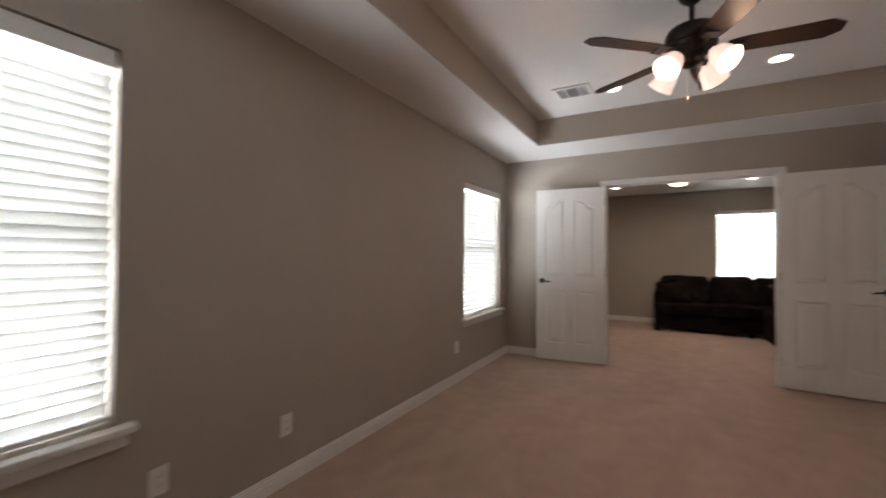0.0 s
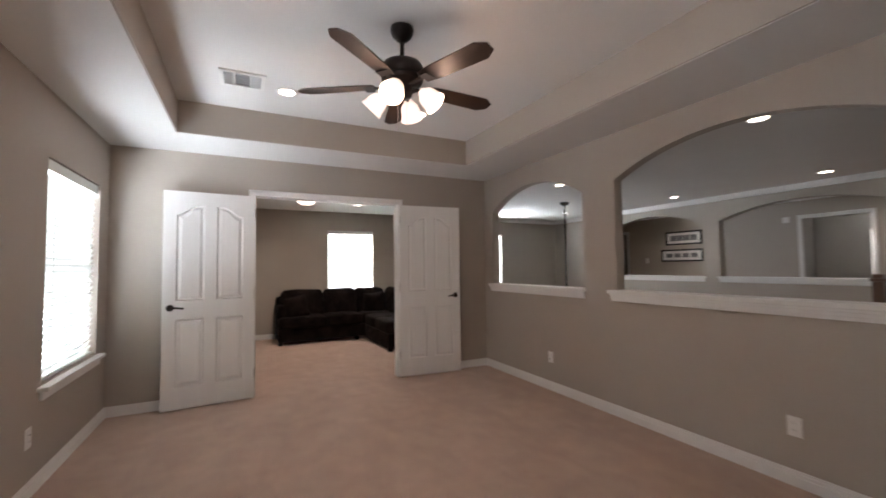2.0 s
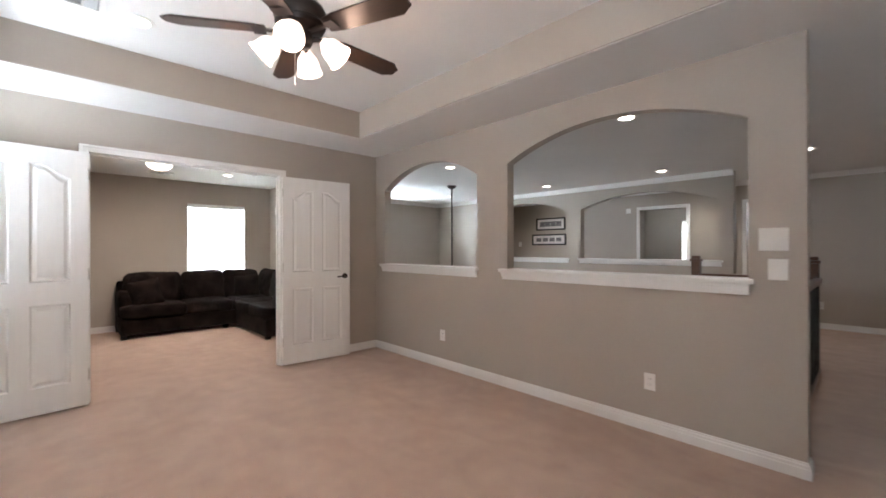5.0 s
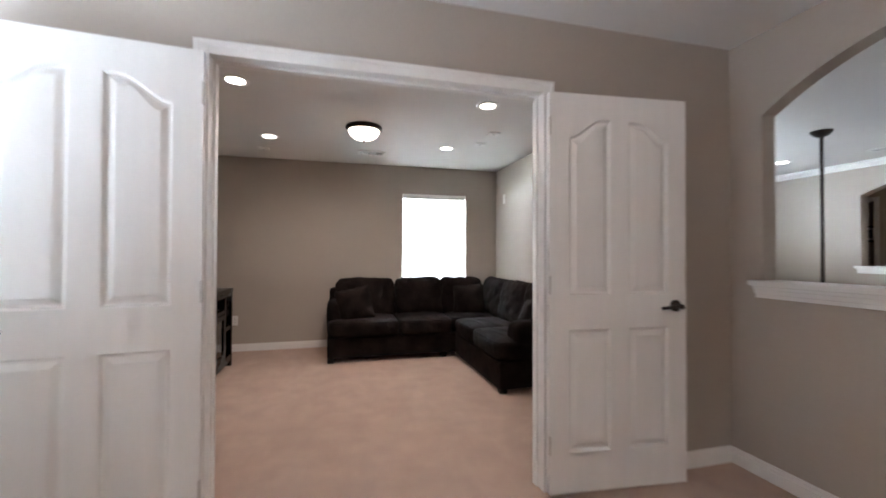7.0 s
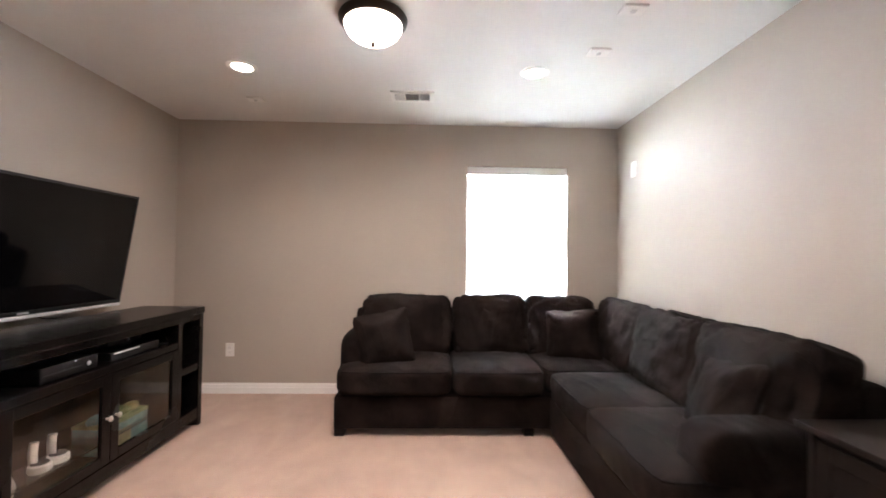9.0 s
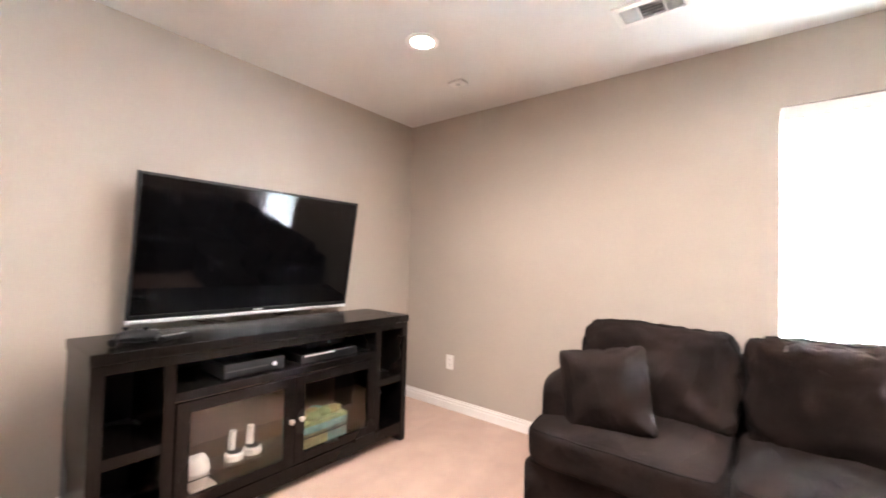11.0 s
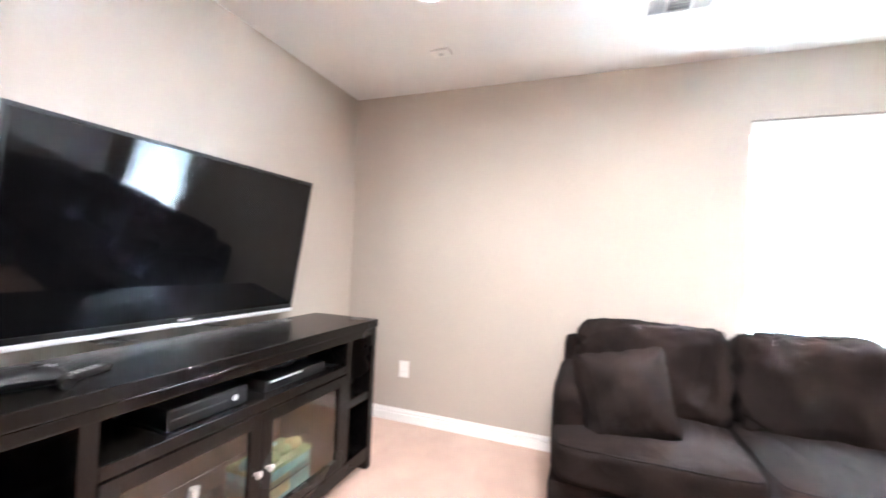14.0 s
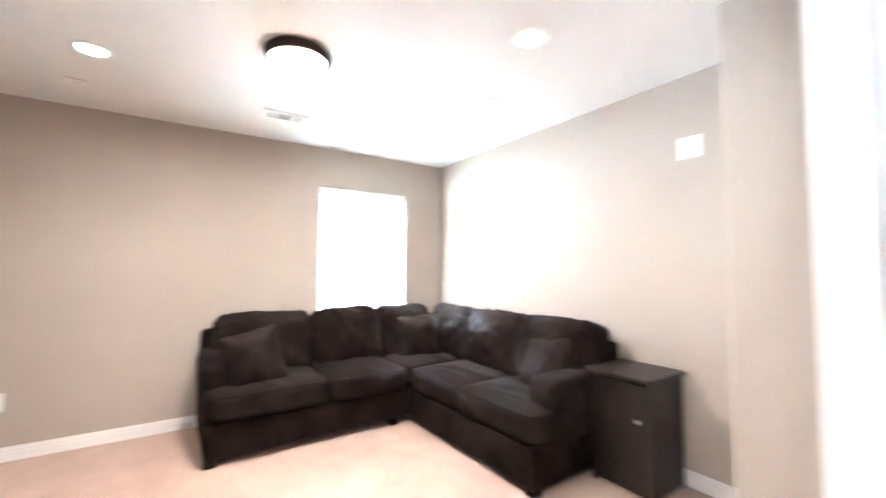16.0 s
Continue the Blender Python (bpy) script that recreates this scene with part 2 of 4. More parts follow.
# ---- plan ----
X0, X1, XH = -0.10, 3.885, 3.98          # window wall, arch wall, its hall side
YD, YI = 5.17, 5.25                      # door wall: loft side, den side
DX1, YB = 3.86, 8.77                     # den: far side wall, back wall
YS = -1.6                                # wall behind the walk
ZC, ZT = 2.44, 2.717                     # ceiling, tray
DL, DR = 1.10, 2.65                      # double doorway
OX, FX = 8.26, 9.6                      # hall: pierced wall, far wall
TX0, TX1, TY0, TY1 = 0.48, 3.26, 1.145, 4.543

setting("floor", boxes((X0 - 0.2, 14.0, YS - 0.2, 1.20, -0.12, 0), (X0 - 0.2, XH, 1.20, YI + 0.1, -0.12, 0), (X0 - 0.2, 4.1, YI + 0.1, YB + 0.2, -0.12, 0), (6.66, 14.0, 1.20, 9.2, -0.12, 0)), M_CARPET, "beige-pink cut pile carpet with vacuum marks", "floor")
setting("floor_foyer", boxes((3.9, 7.0, 1.0, 9.2, -2.85, -2.75)), M_TRIM, "pale hard floor down in the stairwell", "floor")
setting("wall_stairwell", boxes((XH - 0.1, XH, 1.2, 8.9, -2.75, -0.12), (6.66, 6.78, 1.2, 8.9, -2.75, -0.12), (XH, 6.66, 8.7, 8.82, -2.75, 0), (XH, 6.66, 1.08, 1.20, -2.75, -0.12)), M_WALL, "taupe painted stairwell walls below the landing", "wall")

W1, W2, W3 = (-0.08, 0.945, 0.60, 2.02), (3.92, 4.92, 0.60, 2.015), (2.485, 3.40, 0.60, 2.05)
wall("wall_west", "x", X0 - 0.15, X0, YS - 0.15, YB + 0.15, 0, ZC, [W1, W2], "taupe painted wall with two blinded windows")
wall("wall_north", "y", YB, YB + 0.15, X0, 4.15, 0, ZC, [W3], "taupe painted back wall of the den with a window")
wall("wall_south", "y", YS - 0.15, YS, X0, 14.0, 0, ZC, [], "plain taupe painted wall closing the loft")
wall("wall_doors", "y", YD, YI, X0, X1, 0, ZC, [(DL - 0.02, DR + 0.02, 0, 2.065)], "taupe painted wall with a double doorway")
wall("wall_den_east", "x", DX1, 4.15, YI, YB, 0, ZC, [], "taupe painted side wall of the den")


def chase(name, x0, x1):
    bm = boxes((x0, x1, YI, 5.70, 0, ZC))
    es = [e for e in bm.edges if abs(e.verts[0].co.z - e.verts[1].co.z) > 1 and e.verts[0].co.y > 5.6 and (0.3 < e.verts[0].co.x < 3.6)]
    bmesh.ops.bevel(bm, geom=es, offset=0.02, segments=4, affect="EDGES", profile=0.5)
    return setting(name, bm, M_WALL, "taupe painted boxed-out corner with a rounded edge", "wall", True)


chase("wall_chase_1", X0, 0.56)
chase("wall_chase_2", 3.29, DX1)


def arch_wall(name, x0, x1, a0, a1, openings, label):
    """A wall across x with segment-arched openings (y0, y1, sill, spring, crown)."""
    bm = bmesh.new()
    y = a0
    into = Matrix(((0, 0, 1, x0), (1, 0, 0, 0), (0, 1, 0, 0), (0, 0, 0, 1)))
    for y0, y1, sill, spring, crown in openings:
        box(bm, x0, x1, y, y0, 0, ZC)
        box(bm, x0, x1, y0, y1, 0, sill)
        half, rise = (y1 - y0) / 2, crown - spring
        rad = (half * half + rise * rise) / (2 * rise)
        pts = [(y1, ZC), (y0, ZC)]
        for k in range(33):
            u = -half + 2 * half * k / 32
            pts.append(((y0 + y1) / 2 + u, crown - rad + math.sqrt(rad * rad - u * u)))
        for p, q in zip(pts[2:], pts[3:]):
            prism(bm, [(p[0], ZC), p, q, (q[0], ZC)], into, x1 - x0)
        y = y1
    box(bm, x0, x1, y, a1, 0, ZC)
    bmesh.ops.remove_doubles(bm, verts=bm.verts, dist=1e-5)
    return setting(name, bm, M_WALL, label, "wall")


arch_wall("wall_arches", X1, XH, 1.03, YI, [(1.29, 3.06, 1.045, 2.03, 2.24), (3.43, 4.98, 1.045, 1.985, 2.22)], "taupe half wall with two arched openings")
arch_wall("wall_hall_arches", OX, OX + 0.14, 2.2, 8.7, [(2.4, 4.65, 1.045, 2.02, 2.24), (4.93, 7.0, 1.045, 2.0, 2.24)], "taupe pierced hall wall with arched openings")
wall("wall_foyer_north", "y", 8.7, 8.85, XH, FX, 0, ZC, [(5.68, 6.58, 0.80, 2.06)], "taupe foyer wall with a tall bright window")
wall("wall_hall_far", "x", FX, FX + 0.12, YS, 8.7, 0, ZC, [(1.66, 2.27, 0, 2.05), (3.2, 4.05, 0, 2.05), (7.58, 8.3, 0, 2.05)], "taupe far hall wall with doorways")
wall("wall_rooms_end", "x", 13.0, 13.12, YS, 8.7, 0, ZC, [(3.75, 4.25, 0.9, 2.0), (1.75, 2.29, 1.78, 2.03)], "taupe end wall of the rooms off the hall")
setting("wall_room_partition", boxes((FX + 0.12, 13.0, 2.62, 2.72, 0, ZC), (FX + 0.12, 13.0, 5.2, 5.3, 0, ZC), (FX + 0.12, 13.0, 0.9, 1.0, 0, ZC), (FX + 0.12, 13.0, 8.6, 8.7, 0, ZC)), M_WALL, "taupe partitions between the rooms off the hall", "wall")

setting("ceiling", boxes((X0, TX0, YS, YD, ZC, 2.9), (TX1, X1, YS, YD, ZC, 2.9), (TX0, TX1, YS, TY0, ZC, 2.9), (TX0, TX1, TY1, YD, ZC, 2.9), (TX0, TX1, TY0, TY1, ZT, 2.9), (X0, 4.15, YI, YB, ZC - 0.02, 2.9), (XH, 13.1, YS, 8.85, ZC, 2.9), (X1, XH, YS, 1.03, ZC, 2.9)), M_CEIL, "white painted ceiling with a raised tray", "ceiling")
tray = tagged(new("trim_tray"), "taupe painted sides of the ceiling tray", "trim", kind="structure")
for spec in ((TX0 - 0.004, TX0 + 0.012, TY0, TY1, ZC + 0.004, ZT), (TX1 - 0.012, TX1 + 0.004, TY0, TY1, ZC + 0.004, ZT), (TX0 + 0.012, TX1 - 0.012, TY0 - 0.004, TY0 + 0.012, ZC + 0.004, ZT), (TX0 + 0.012, TX1 - 0.012, TY1 - 0.012, TY1 + 0.004, ZC + 0.004, ZT)):
    part("tray_side", boxes(spec), M_WALL, tray)

# ---- trim ----


def skirting(name, runs):
    """Runs (axis, face, side, a, b): boards with a stepped top."""
    bm = bmesh.new()
    for axis, f, s, a, b in runs:
        for d, z0, z1 in ((0.016, 0.0, 0.056), (0.009, 0.056, 0.063), (0.013, 0.063, 0.076), (0.006, 0.076, 0.090)):
            lo, hi = (f, f + d) if s > 0 else (f - d, f)
            box(bm, *((lo, hi, a, b, z0, z1) if axis == "x" else (a, b, lo, hi, z0, z1)))
    return setting(name, bm, M_TRIM, "white stepped wooden baseboard", "baseboard")


skirting("baseboard", [("x", X0, 1, YS, YD), ("y", YD, -1, X0, DL - 0.085), ("y", YD, -1, DR + 0.085, X1), ("x", X1, -1, 1.03, YD), ("y", 1.03, -1, X1 - 0.015, XH),
                       ("x", X0, 1, 5.70, YB), ("y", YB, -1, X0, DX1), ("x", DX1, -1, 5.70, YB), ("y", 5.70, 1, X0, 0.54), ("y", 5.70, 1, 3.31, DX1), ("x", 0.56, 1, YI, 5.68), ("x", 3.29, -1, YI, 5.68),
                       ("x", FX, -1, YS, 1.55), ("x", FX, -1, 2.3, 3.1), ("x", FX, -1, 4.15, 7.5), ("x", OX, -1, 2.2, 8.7)])
setting("trim_crown", boxes((OX - 0.05, OX, 2.2, 8.7, 2.36, 2.45), (OX - 0.085, OX, 2.2, 8.7, 2.41, 2.447), (XH, OX - 0.086, 8.65, 8.7, 2.36, 2.445), (XH, OX - 0.086, 8.615, 8.65, 2.41, 2.445), (FX - 0.05, FX, YS, 8.7, 2.36, 2.447)), M_TRIM, "white crown moulding", "trim")


def sill_board(name, x0, x1, y0, y1):
    bm = boxes((x0, x1, y0, y1, 1.046, 1.075), bevel=0.006)
    for s, f in ((-1, x0), (1, x1)):
        for d0, d1, z0, z1 in ((0.012, 0.05, 1.027, 1.045), (0.022, 0.05, 1.003, 1.026), (0.034, 0.05, 0.980, 1.002)):
            lo, hi = sorted((f - s * d0, f - s * d1))
            box(bm, lo, hi, y0 + 0.02, y1 - 0.02, z0, z1, bevel=0.003)
    return setting(name, bm, M_TRIM, "white moulded ledge capping the half wall", "trim")


sill_board("trim_ledge_1", X1 - 0.05, XH + 0.05, 1.265, 3.13)
sill_board("trim_ledge_2", X1 - 0.05, XH + 0.05, 3.405, 5.03)
sill_board("trim_ledge_3", OX - 0.05, OX + 0.19, 2.33, 4.69)
sill_board("trim_ledge_4", OX - 0.05, OX + 0.19, 4.89, 7.05)


def casing(name, axis, f, s, a, b, top, w=0.062, label="white moulded door casing"):
    bm = bmesh.new()
    for d, i, o in ((0.016, 0.0, w), (0.022, w * 0.62, w - 0.004)):
        for p, q, z0, z1 in ((a - o, a - i, 0, top + o), (b + i, b + o, 0, top + o), (a - i, b + i, top + i, top + o)):
            lo, hi = sorted((f, f + s * d))
            box(bm, *((lo, hi, p, q, z0, z1) if axis == "x" else (p, q, lo, hi, z0, z1)), bevel=0.003)
    return setting(name, bm, M_TRIM, label, "trim")


casing("trim_casing_1", "y", YD, -1, DL, DR, 2.05)
casing("trim_casing_2", "y", YI, 1, DL, DR, 2.05)
casing("trim_casing_3", "x", FX, -1, 1.66, 2.27, 2.05)
casing("trim_casing_4", "x", FX, -1, 3.2, 4.05, 2.05)
casing("trim_casing_5", "x", FX, -1, 7.58, 8.3, 2.05)
setting("trim_jamb", boxes((DL - 0.018, DL, YD - 0.004, YI + 0.004, 0, 2.05), (DR, DR + 0.018, YD - 0.004, YI + 0.004, 0, 2.05), (DL - 0.018, DR + 0.018, YD - 0.004, YI + 0.004, 2.05, 2.064),
                           (DL, DL + 0.011, YD + 0.045, YD + 0.085, 0, 2.038), (DR - 0.011, DR, YD + 0.045, YD + 0.085, 0, 2.038), (DL, DR, YD + 0.045, YD + 0.085, 2.039, 2.05)), M_TRIM, "white painted door jamb with stops", "trim")

# ---- doors ----


def door_leaf(name, w, m, hinge_left, label):
    """A moulded four-panel leaf in its own frame: x across, z up, both faces alike; m stands it."""
    h, t = 2.02, 0.036
    top = tagged(new(name), label, "door", kind="structure")
    top.matrix_world = m
    st, mid, gap = 0.105, 0.10, 0.030
    pw = (w - 2 * st - mid) / 2
    core = boxes((0, w, -t / 2 + 0.0145, t / 2 - 0.0145, 0, h))
    for s in (1, -1):
        y0, y1 = sorted((s * (t / 2 - 0.0145), s * t / 2))
        for a, b, z0, z1 in ((0, st, 0, h), (w - st, w, 0, h), (st + pw, st + pw + mid, 0, h), (st, st + pw, 0, 0.20), (w - st - pw, w - st, 0, 0.20), (st, st + pw, 0.82, 0.99), (w - st - pw, w - st, 0.82, 0.99)):
            box(core, a, b, y0, y1, z0, z1)
        for x0, flip in ((st, False), (st + pw + mid, True)):
            for k in range(12):
                u0, u1 = k / 12, (k + 1) / 12
                rise = [0.09 * (1 - math.cos(math.pi * min(1, v / 0.8))) / 2 for v in ((u0, u1) if not flip else (1 - u0, 1 - u1))]
                into = Matrix(((1, 0, 0, 0), (0, 0, 1, y0), (0, 1, 0, 0), (0, 0, 0, 1)))
                prism(core, [(x0 + u0 * pw, 1.80 + rise[0]), (x0 + u1 * pw, 1.80 + rise[1]), (x0 + u1 * pw, h), (x0 + u0 * pw, h)], into, 0.0145)
    part("leaf", core, M_DOOR, top)
    for s in (1, -1):
        for x0, flip in ((st, False), (st + pw + mid, True)):
            for z0, z1, arch in ((0.20, 0.82, False), (0.99, 1.80, True)):
                def outline(g):
                    pts = [(x0 + g, z0 + g), (x0 + pw - g, z0 + g)]
                    for k in range(12, -1, -1):
                        u = k / 12
                        v = 1 - u if flip else u
                        pts.append((x0 + g + u * (pw - 2 * g), z1 - g + (0.09 * (1 - math.cos(math.pi * min(1, v / 0.8))) / 2 if arch else 0)))
                    return pts
                bm = bmesh.new()
                ring = []
                for g, d in ((0.0, t / 2 - 0.001), (0.004, t / 2 - 0.003), (0.010, t / 2 - 0.0125), (0.019, t / 2 - 0.0130), (gap + 0.010, t / 2 - 0.004), (gap + 0.014, t / 2 - 0.003)):
                    ring.append([bm.verts.new((u, s * d, v)) for u, v in outline(g)])
                for r0, r1 in zip(ring, ring[1:]):
                    for i in range(len(r0)):
                        bm.faces.new((r0[i], r0[(i + 1) % len(r0)], r1[(i + 1) % len(r0)], r1[i]))
                bm.faces.new(ring[-1])
                part("panel", bm, M_DOOR, top)
    hx = w - 0.065 if hinge_left else 0.065
    d = -1 if hinge_left else 1
    for s in (1, -1):
        rot = Matrix.Translation((hx, s * t / 2, 0.93)) @ Matrix.Rotation(radians(-90 * s), 4, "X")
        knob = lathe([(0.031, 0), (0.031, 0.005), (0.026, 0.010), (0.012, 0.013), (0.011, 0.045), (0.014, 0.052), (0.0, 0.056)], 20, None, rot)
        y = s * (t / 2 + 0.045)
        tube([(hx, y, 0.93), (hx + d * 0.03, y, 0.932), (hx + d * 0.07, y, 0.926), (hx + d * 0.105, y - s * 0.006, 0.922)], 0.0085, 10, knob)
        part("door_handle", knob, M_BRONZE, top, "dark bronze lever handle", True)
    ex = 0 if hinge_left else w
    for z in (0.2, 1.0, 1.8):
        part("hinge", lathe([(0.006, z), (0.006, z + 0.09)], 8, None, Matrix.Translation((ex, t / 2 + 0.004, 0))), M_NICKEL, top)
    return top


A_L = math.degrees(math.atan2(0.07, 0.77))
door_leaf("door_1", 0.77, pose(DL - 0.005, 5.12, 0.015, 0, 0, 180 + A_L), True, "white four-panel door swung open with arched panels")
door_leaf("door_2", 0.77, pose(DR + 0.005 + 0.77 * math.cos(radians(A_L)), 5.12 - 0.77 * math.sin(radians(A_L)), 0.015, 0, 0, 180 - A_L), False, "white four-panel door swung open against wall")

# ---- windows ----


def blind_window(name, m, w, z0, z1, label, tilt=-64.0, watts=1.0):
    """A sash window with blinds in its own frame: x across, y out of doors, z up; m lays it."""
    top = tagged(new(name), label, "window", kind="structure")
    top.matrix_world = m
    h = z1 - z0
    part("window_frame", boxes((0, 0.04, 0.09, 0.14, z0, z1), (w - 0.04, w, 0.09, 0.14, z0, z1), (0.04, w - 0.04, 0.09, 0.14, z0, z0 + 0.045), (0.04, w - 0.04, 0.09, 0.14, z1 - 0.045, z1), bevel=0.004), M_TRIM, top)
    part("meeting_rail", boxes((0.04, w - 0.04, 0.095, 0.135, z0 + h * 0.49, z0 + h * 0.53), bevel=0.004), M_TRIM, top)
    for a, b in ((z0 + 0.045, z0 + h * 0.49), (z0 + h * 0.53, z1 - 0.045)):
        g = part("pane", boxes((0.04, w - 0.04, 0.112, 0.116, a, b)), M_GLASS, top)
        g.visible_shadow = False
    part("window_sill", boxes((-0.06, w + 0.06, -0.055, 0.09, z0 - 0.03, z0 - 0.002), bevel=0.006), M_TRIM, top)
    part("apron", boxes((-0.04, w + 0.04, -0.022, -0.001, z0 - 0.085, z0 - 0.031), bevel=0.005), M_TRIM, top)
    part("head_rail", boxes((0.004, w - 0.004, 0.012, 0.07, z1 - 0.075, z1 - 0.004), bevel=0.006), M_WPLAST, top, "white blind valance")
    part("bottom_rail", boxes((0.006, w - 0.006, 0.02, 0.06, z0 + 0.012, z0 + 0.032), bevel=0.005), M_WPLAST, top)
    step = 0.044
    n = int((h - 0.12) / step)
    bm = bmesh.new()
    k = 6
    c = []
    for i in range(k + 1):
        u = -0.025 + 0.05 * i / k
        c.append((u, 0.003 * (1 - (u / 0.025) ** 2)))
    pts = [(u, v + 0.0012) for u, v in c] + [(u, v - 0.0012) for u, v in reversed(c)]
    into = Matrix(((0, 0, 1, 0.006), (1, 0, 0, 0), (0, 1, 0, 0), (0, 0, 0, 1)))
    prism(bm, pts, into, w - 0.012)
    first = part("slat", bm, M_SLAT, top)
    rng = random.Random(len(label))
    for i in range(n):
        o = first if i == 0 else new("slat", first.data)
        o.parent = top
        o.matrix_local = pose(0, 0.042, z0 + 0.06 + i * step, tilt + rng.uniform(-2, 2), 0, 0)
    for u in (0.16, w - 0.16):
        part("ladder_cord", tube([(u, 0.013, z0 + 0.02), (u, 0.013, z1 - 0.08)], 0.0012, 5), M_WPLAST, top)
    lamp = area_lamp(name + "_daylight", m @ Matrix.Translation((w / 2, 0.22, (z0 + z1) / 2)) @ pose(0, 0, 0, -90, 0, 0), w, h, WINDOW_LIGHT * watts, DAY)
    return top


blind_window("window_1", pose(X0, W1[0], 0, 0, 0, 90), W1[1] - W1[0], W1[2], W1[3], "white sash window with lowered horizontal blinds, bright outside")
blind_window("window_2", pose(X0, W2[0], 0, 0, 0, 90), W2[1] - W2[0], W2[2], W2[3], "white sash window with closed blinds near the doors")
blind_window("window_3", pose(W3[0], YB, 0, 0, 0, 0), W3[1] - W3[0], W3[2], W3[3], "white sash window with blinds behind the sofa", tilt=-86.0, watts=10.5)
blind_window("window_4", pose(5.68, 8.7, 0, 0, 0, 0), 0.9, 0.80, 2.06, "white foyer window bright with daylight", tilt=-86.0, watts=20.0)
blind_window("window_5", pose(13.0, 4.25, 0, 0, 0, -90), 0.5, 0.9, 2.0, "white far bedroom window bright with daylight", watts=1.5)
blind_window("window_6", pose(13.0, 2.29, 0, 0, 0, -90), 0.54, 1.78, 2.03, "small high window bright with daylight")

# ---- ceiling fixtures ----


def can_light(x, y, z, group, watts=4.0):
    o = thing("recessed_light", x, y, z, "white round recessed ceiling light, switched on", "recessed light", group)
    part("trim_ring", lathe([(0.062, -0.0005), (0.064, -0.006), (0.085, -0.007), (0.092, -0.003), (0.092, -0.0005)], 32), M_WPLAST, o, "", True)
    part("bulb", lathe([(0.0, -0.0055), (0.035, -0.0052), (0.061, -0.002), (0.061, -0.0008)], 28), M_CAN, o, "glowing frosted bulb", True)
    spot_lamp("recessed_glow", x, y, z - 0.03, watts, (1.0, 0.86, 0.72))
    return o


for x, y in ((1.30, 4.01), (2.45, 4.01), (1.30, 1.78), (2.49, 1.78)):
    can_light(x, y, ZT, "recessed lights in the tray")
for x, y in ((0.94, 7.73), (2.82, 7.71), (2.80, 6.345), (0.93, 6.35)):
    can_light(x, y, ZC - 0.02, "recessed lights in the den", 9.0)
for x, y in ((7.60, 2.98), (7.60, 4.99), (5.03, 4.97), (4.66, 2.31), (7.40, 1.32), (7.30, 7.28)):
    can_light(x, y, ZC, "recessed lights in the hall", 6.0)
for x, y in ((9.0, 6.1), (9.0, 2.9)):
    can_light(x, y, ZC, "recessed lights in the hall", 24.0)


def vent(x, y, z, w, d, rz, label):
    o = thing("ceiling_vent", x, y, z, label, "air vent", rz=rz)
    part("backing", boxes((-w / 2 + 0.02, w / 2 - 0.02, -d / 2 + 0.02, d / 2 - 0.02, -0.003, -0.001)), M_DUCT, o)
    part("frame", boxes((-w / 2, w / 2, -d / 2, -d / 2 + 0.03, -0.012, 0), (-w / 2, w / 2, d / 2 - 0.03, d / 2, -0.012, 0), (-w / 2, -w / 2 + 0.03, -d / 2 + 0.03, d / 2 - 0.03, -0.012, 0), (w / 2 - 0.03, w / 2, -d / 2 + 0.03, d / 2 - 0.03, -0.012, 0), (-w / 6 - 0.005, -w / 6 + 0.005, -d / 2 + 0.03, d / 2 - 0.03, -0.011, -0.003), (w / 6 - 0.005, w / 6 + 0.005, -d / 2 + 0.03, d / 2 - 0.03, -0.011, -0.003)), M_WPLAST, o)
    for third in (-1, 0, 1):
        a, b = (third - 0.5) * w / 3, (third + 0.5) * w / 3
        a, b = max(a, -w / 2 + 0.03) + 0.006, min(b, w / 2 - 0.03) - 0.006
        for k in range(5):
            if third:
                u = a + (b - a) * (k + 0.5) / 5
                part("slat", boxes((-0.007, 0.007, -d / 2 + 0.03, d / 2 - 0.03, -0.0008, 0.0008)), M_GREYV, o, m=pose(u, 0, -0.008, 0, 35 * third, 0))
            else:
                v = -d / 2 + 0.03 + (d - 0.06) * (k + 0.5) / 5
                part("slat", boxes((a, b, -0.007, 0.007, -0.0008, 0.0008)), M_GREYV, o, m=pose(0, v, -0.008, 35, 0, 0))
    return o


vent(0.98, 3.91, ZT, 0.31, 0.27, 0, "white louvred air vent in the tray ceiling")
vent(2.01, 8.13, ZC - 0.02, 0.32, 0.18, 0, "white louvred air vent above the sofa")
vent(4.49, 4.82, ZC, 0.30, 0.16, 90, "white louvred air vent in the hall ceiling")
vent(7.64, 6.41, ZC, 0.30, 0.16, 90, "white louvred air vent in the far hall ceiling")
for x, y in ((3.12, 7.02), (3.12, 7.42), (0.80, 8.25)):
    o = thing("ceiling_sensor", x, y, ZC - 0.02, "small flat white plate on the den ceiling", "sensor", "plates on the den ceiling")
    part("plate", boxes((-0.06, 0.06, -0.04, 0.04, -0.014, 0), bevel=0.005), M_WPLAST, o)
    part("lens", lathe([(0.012, -0.019), (0.014, -0.0145), (0.014, -0.014)], 16), M_GREYV, o)


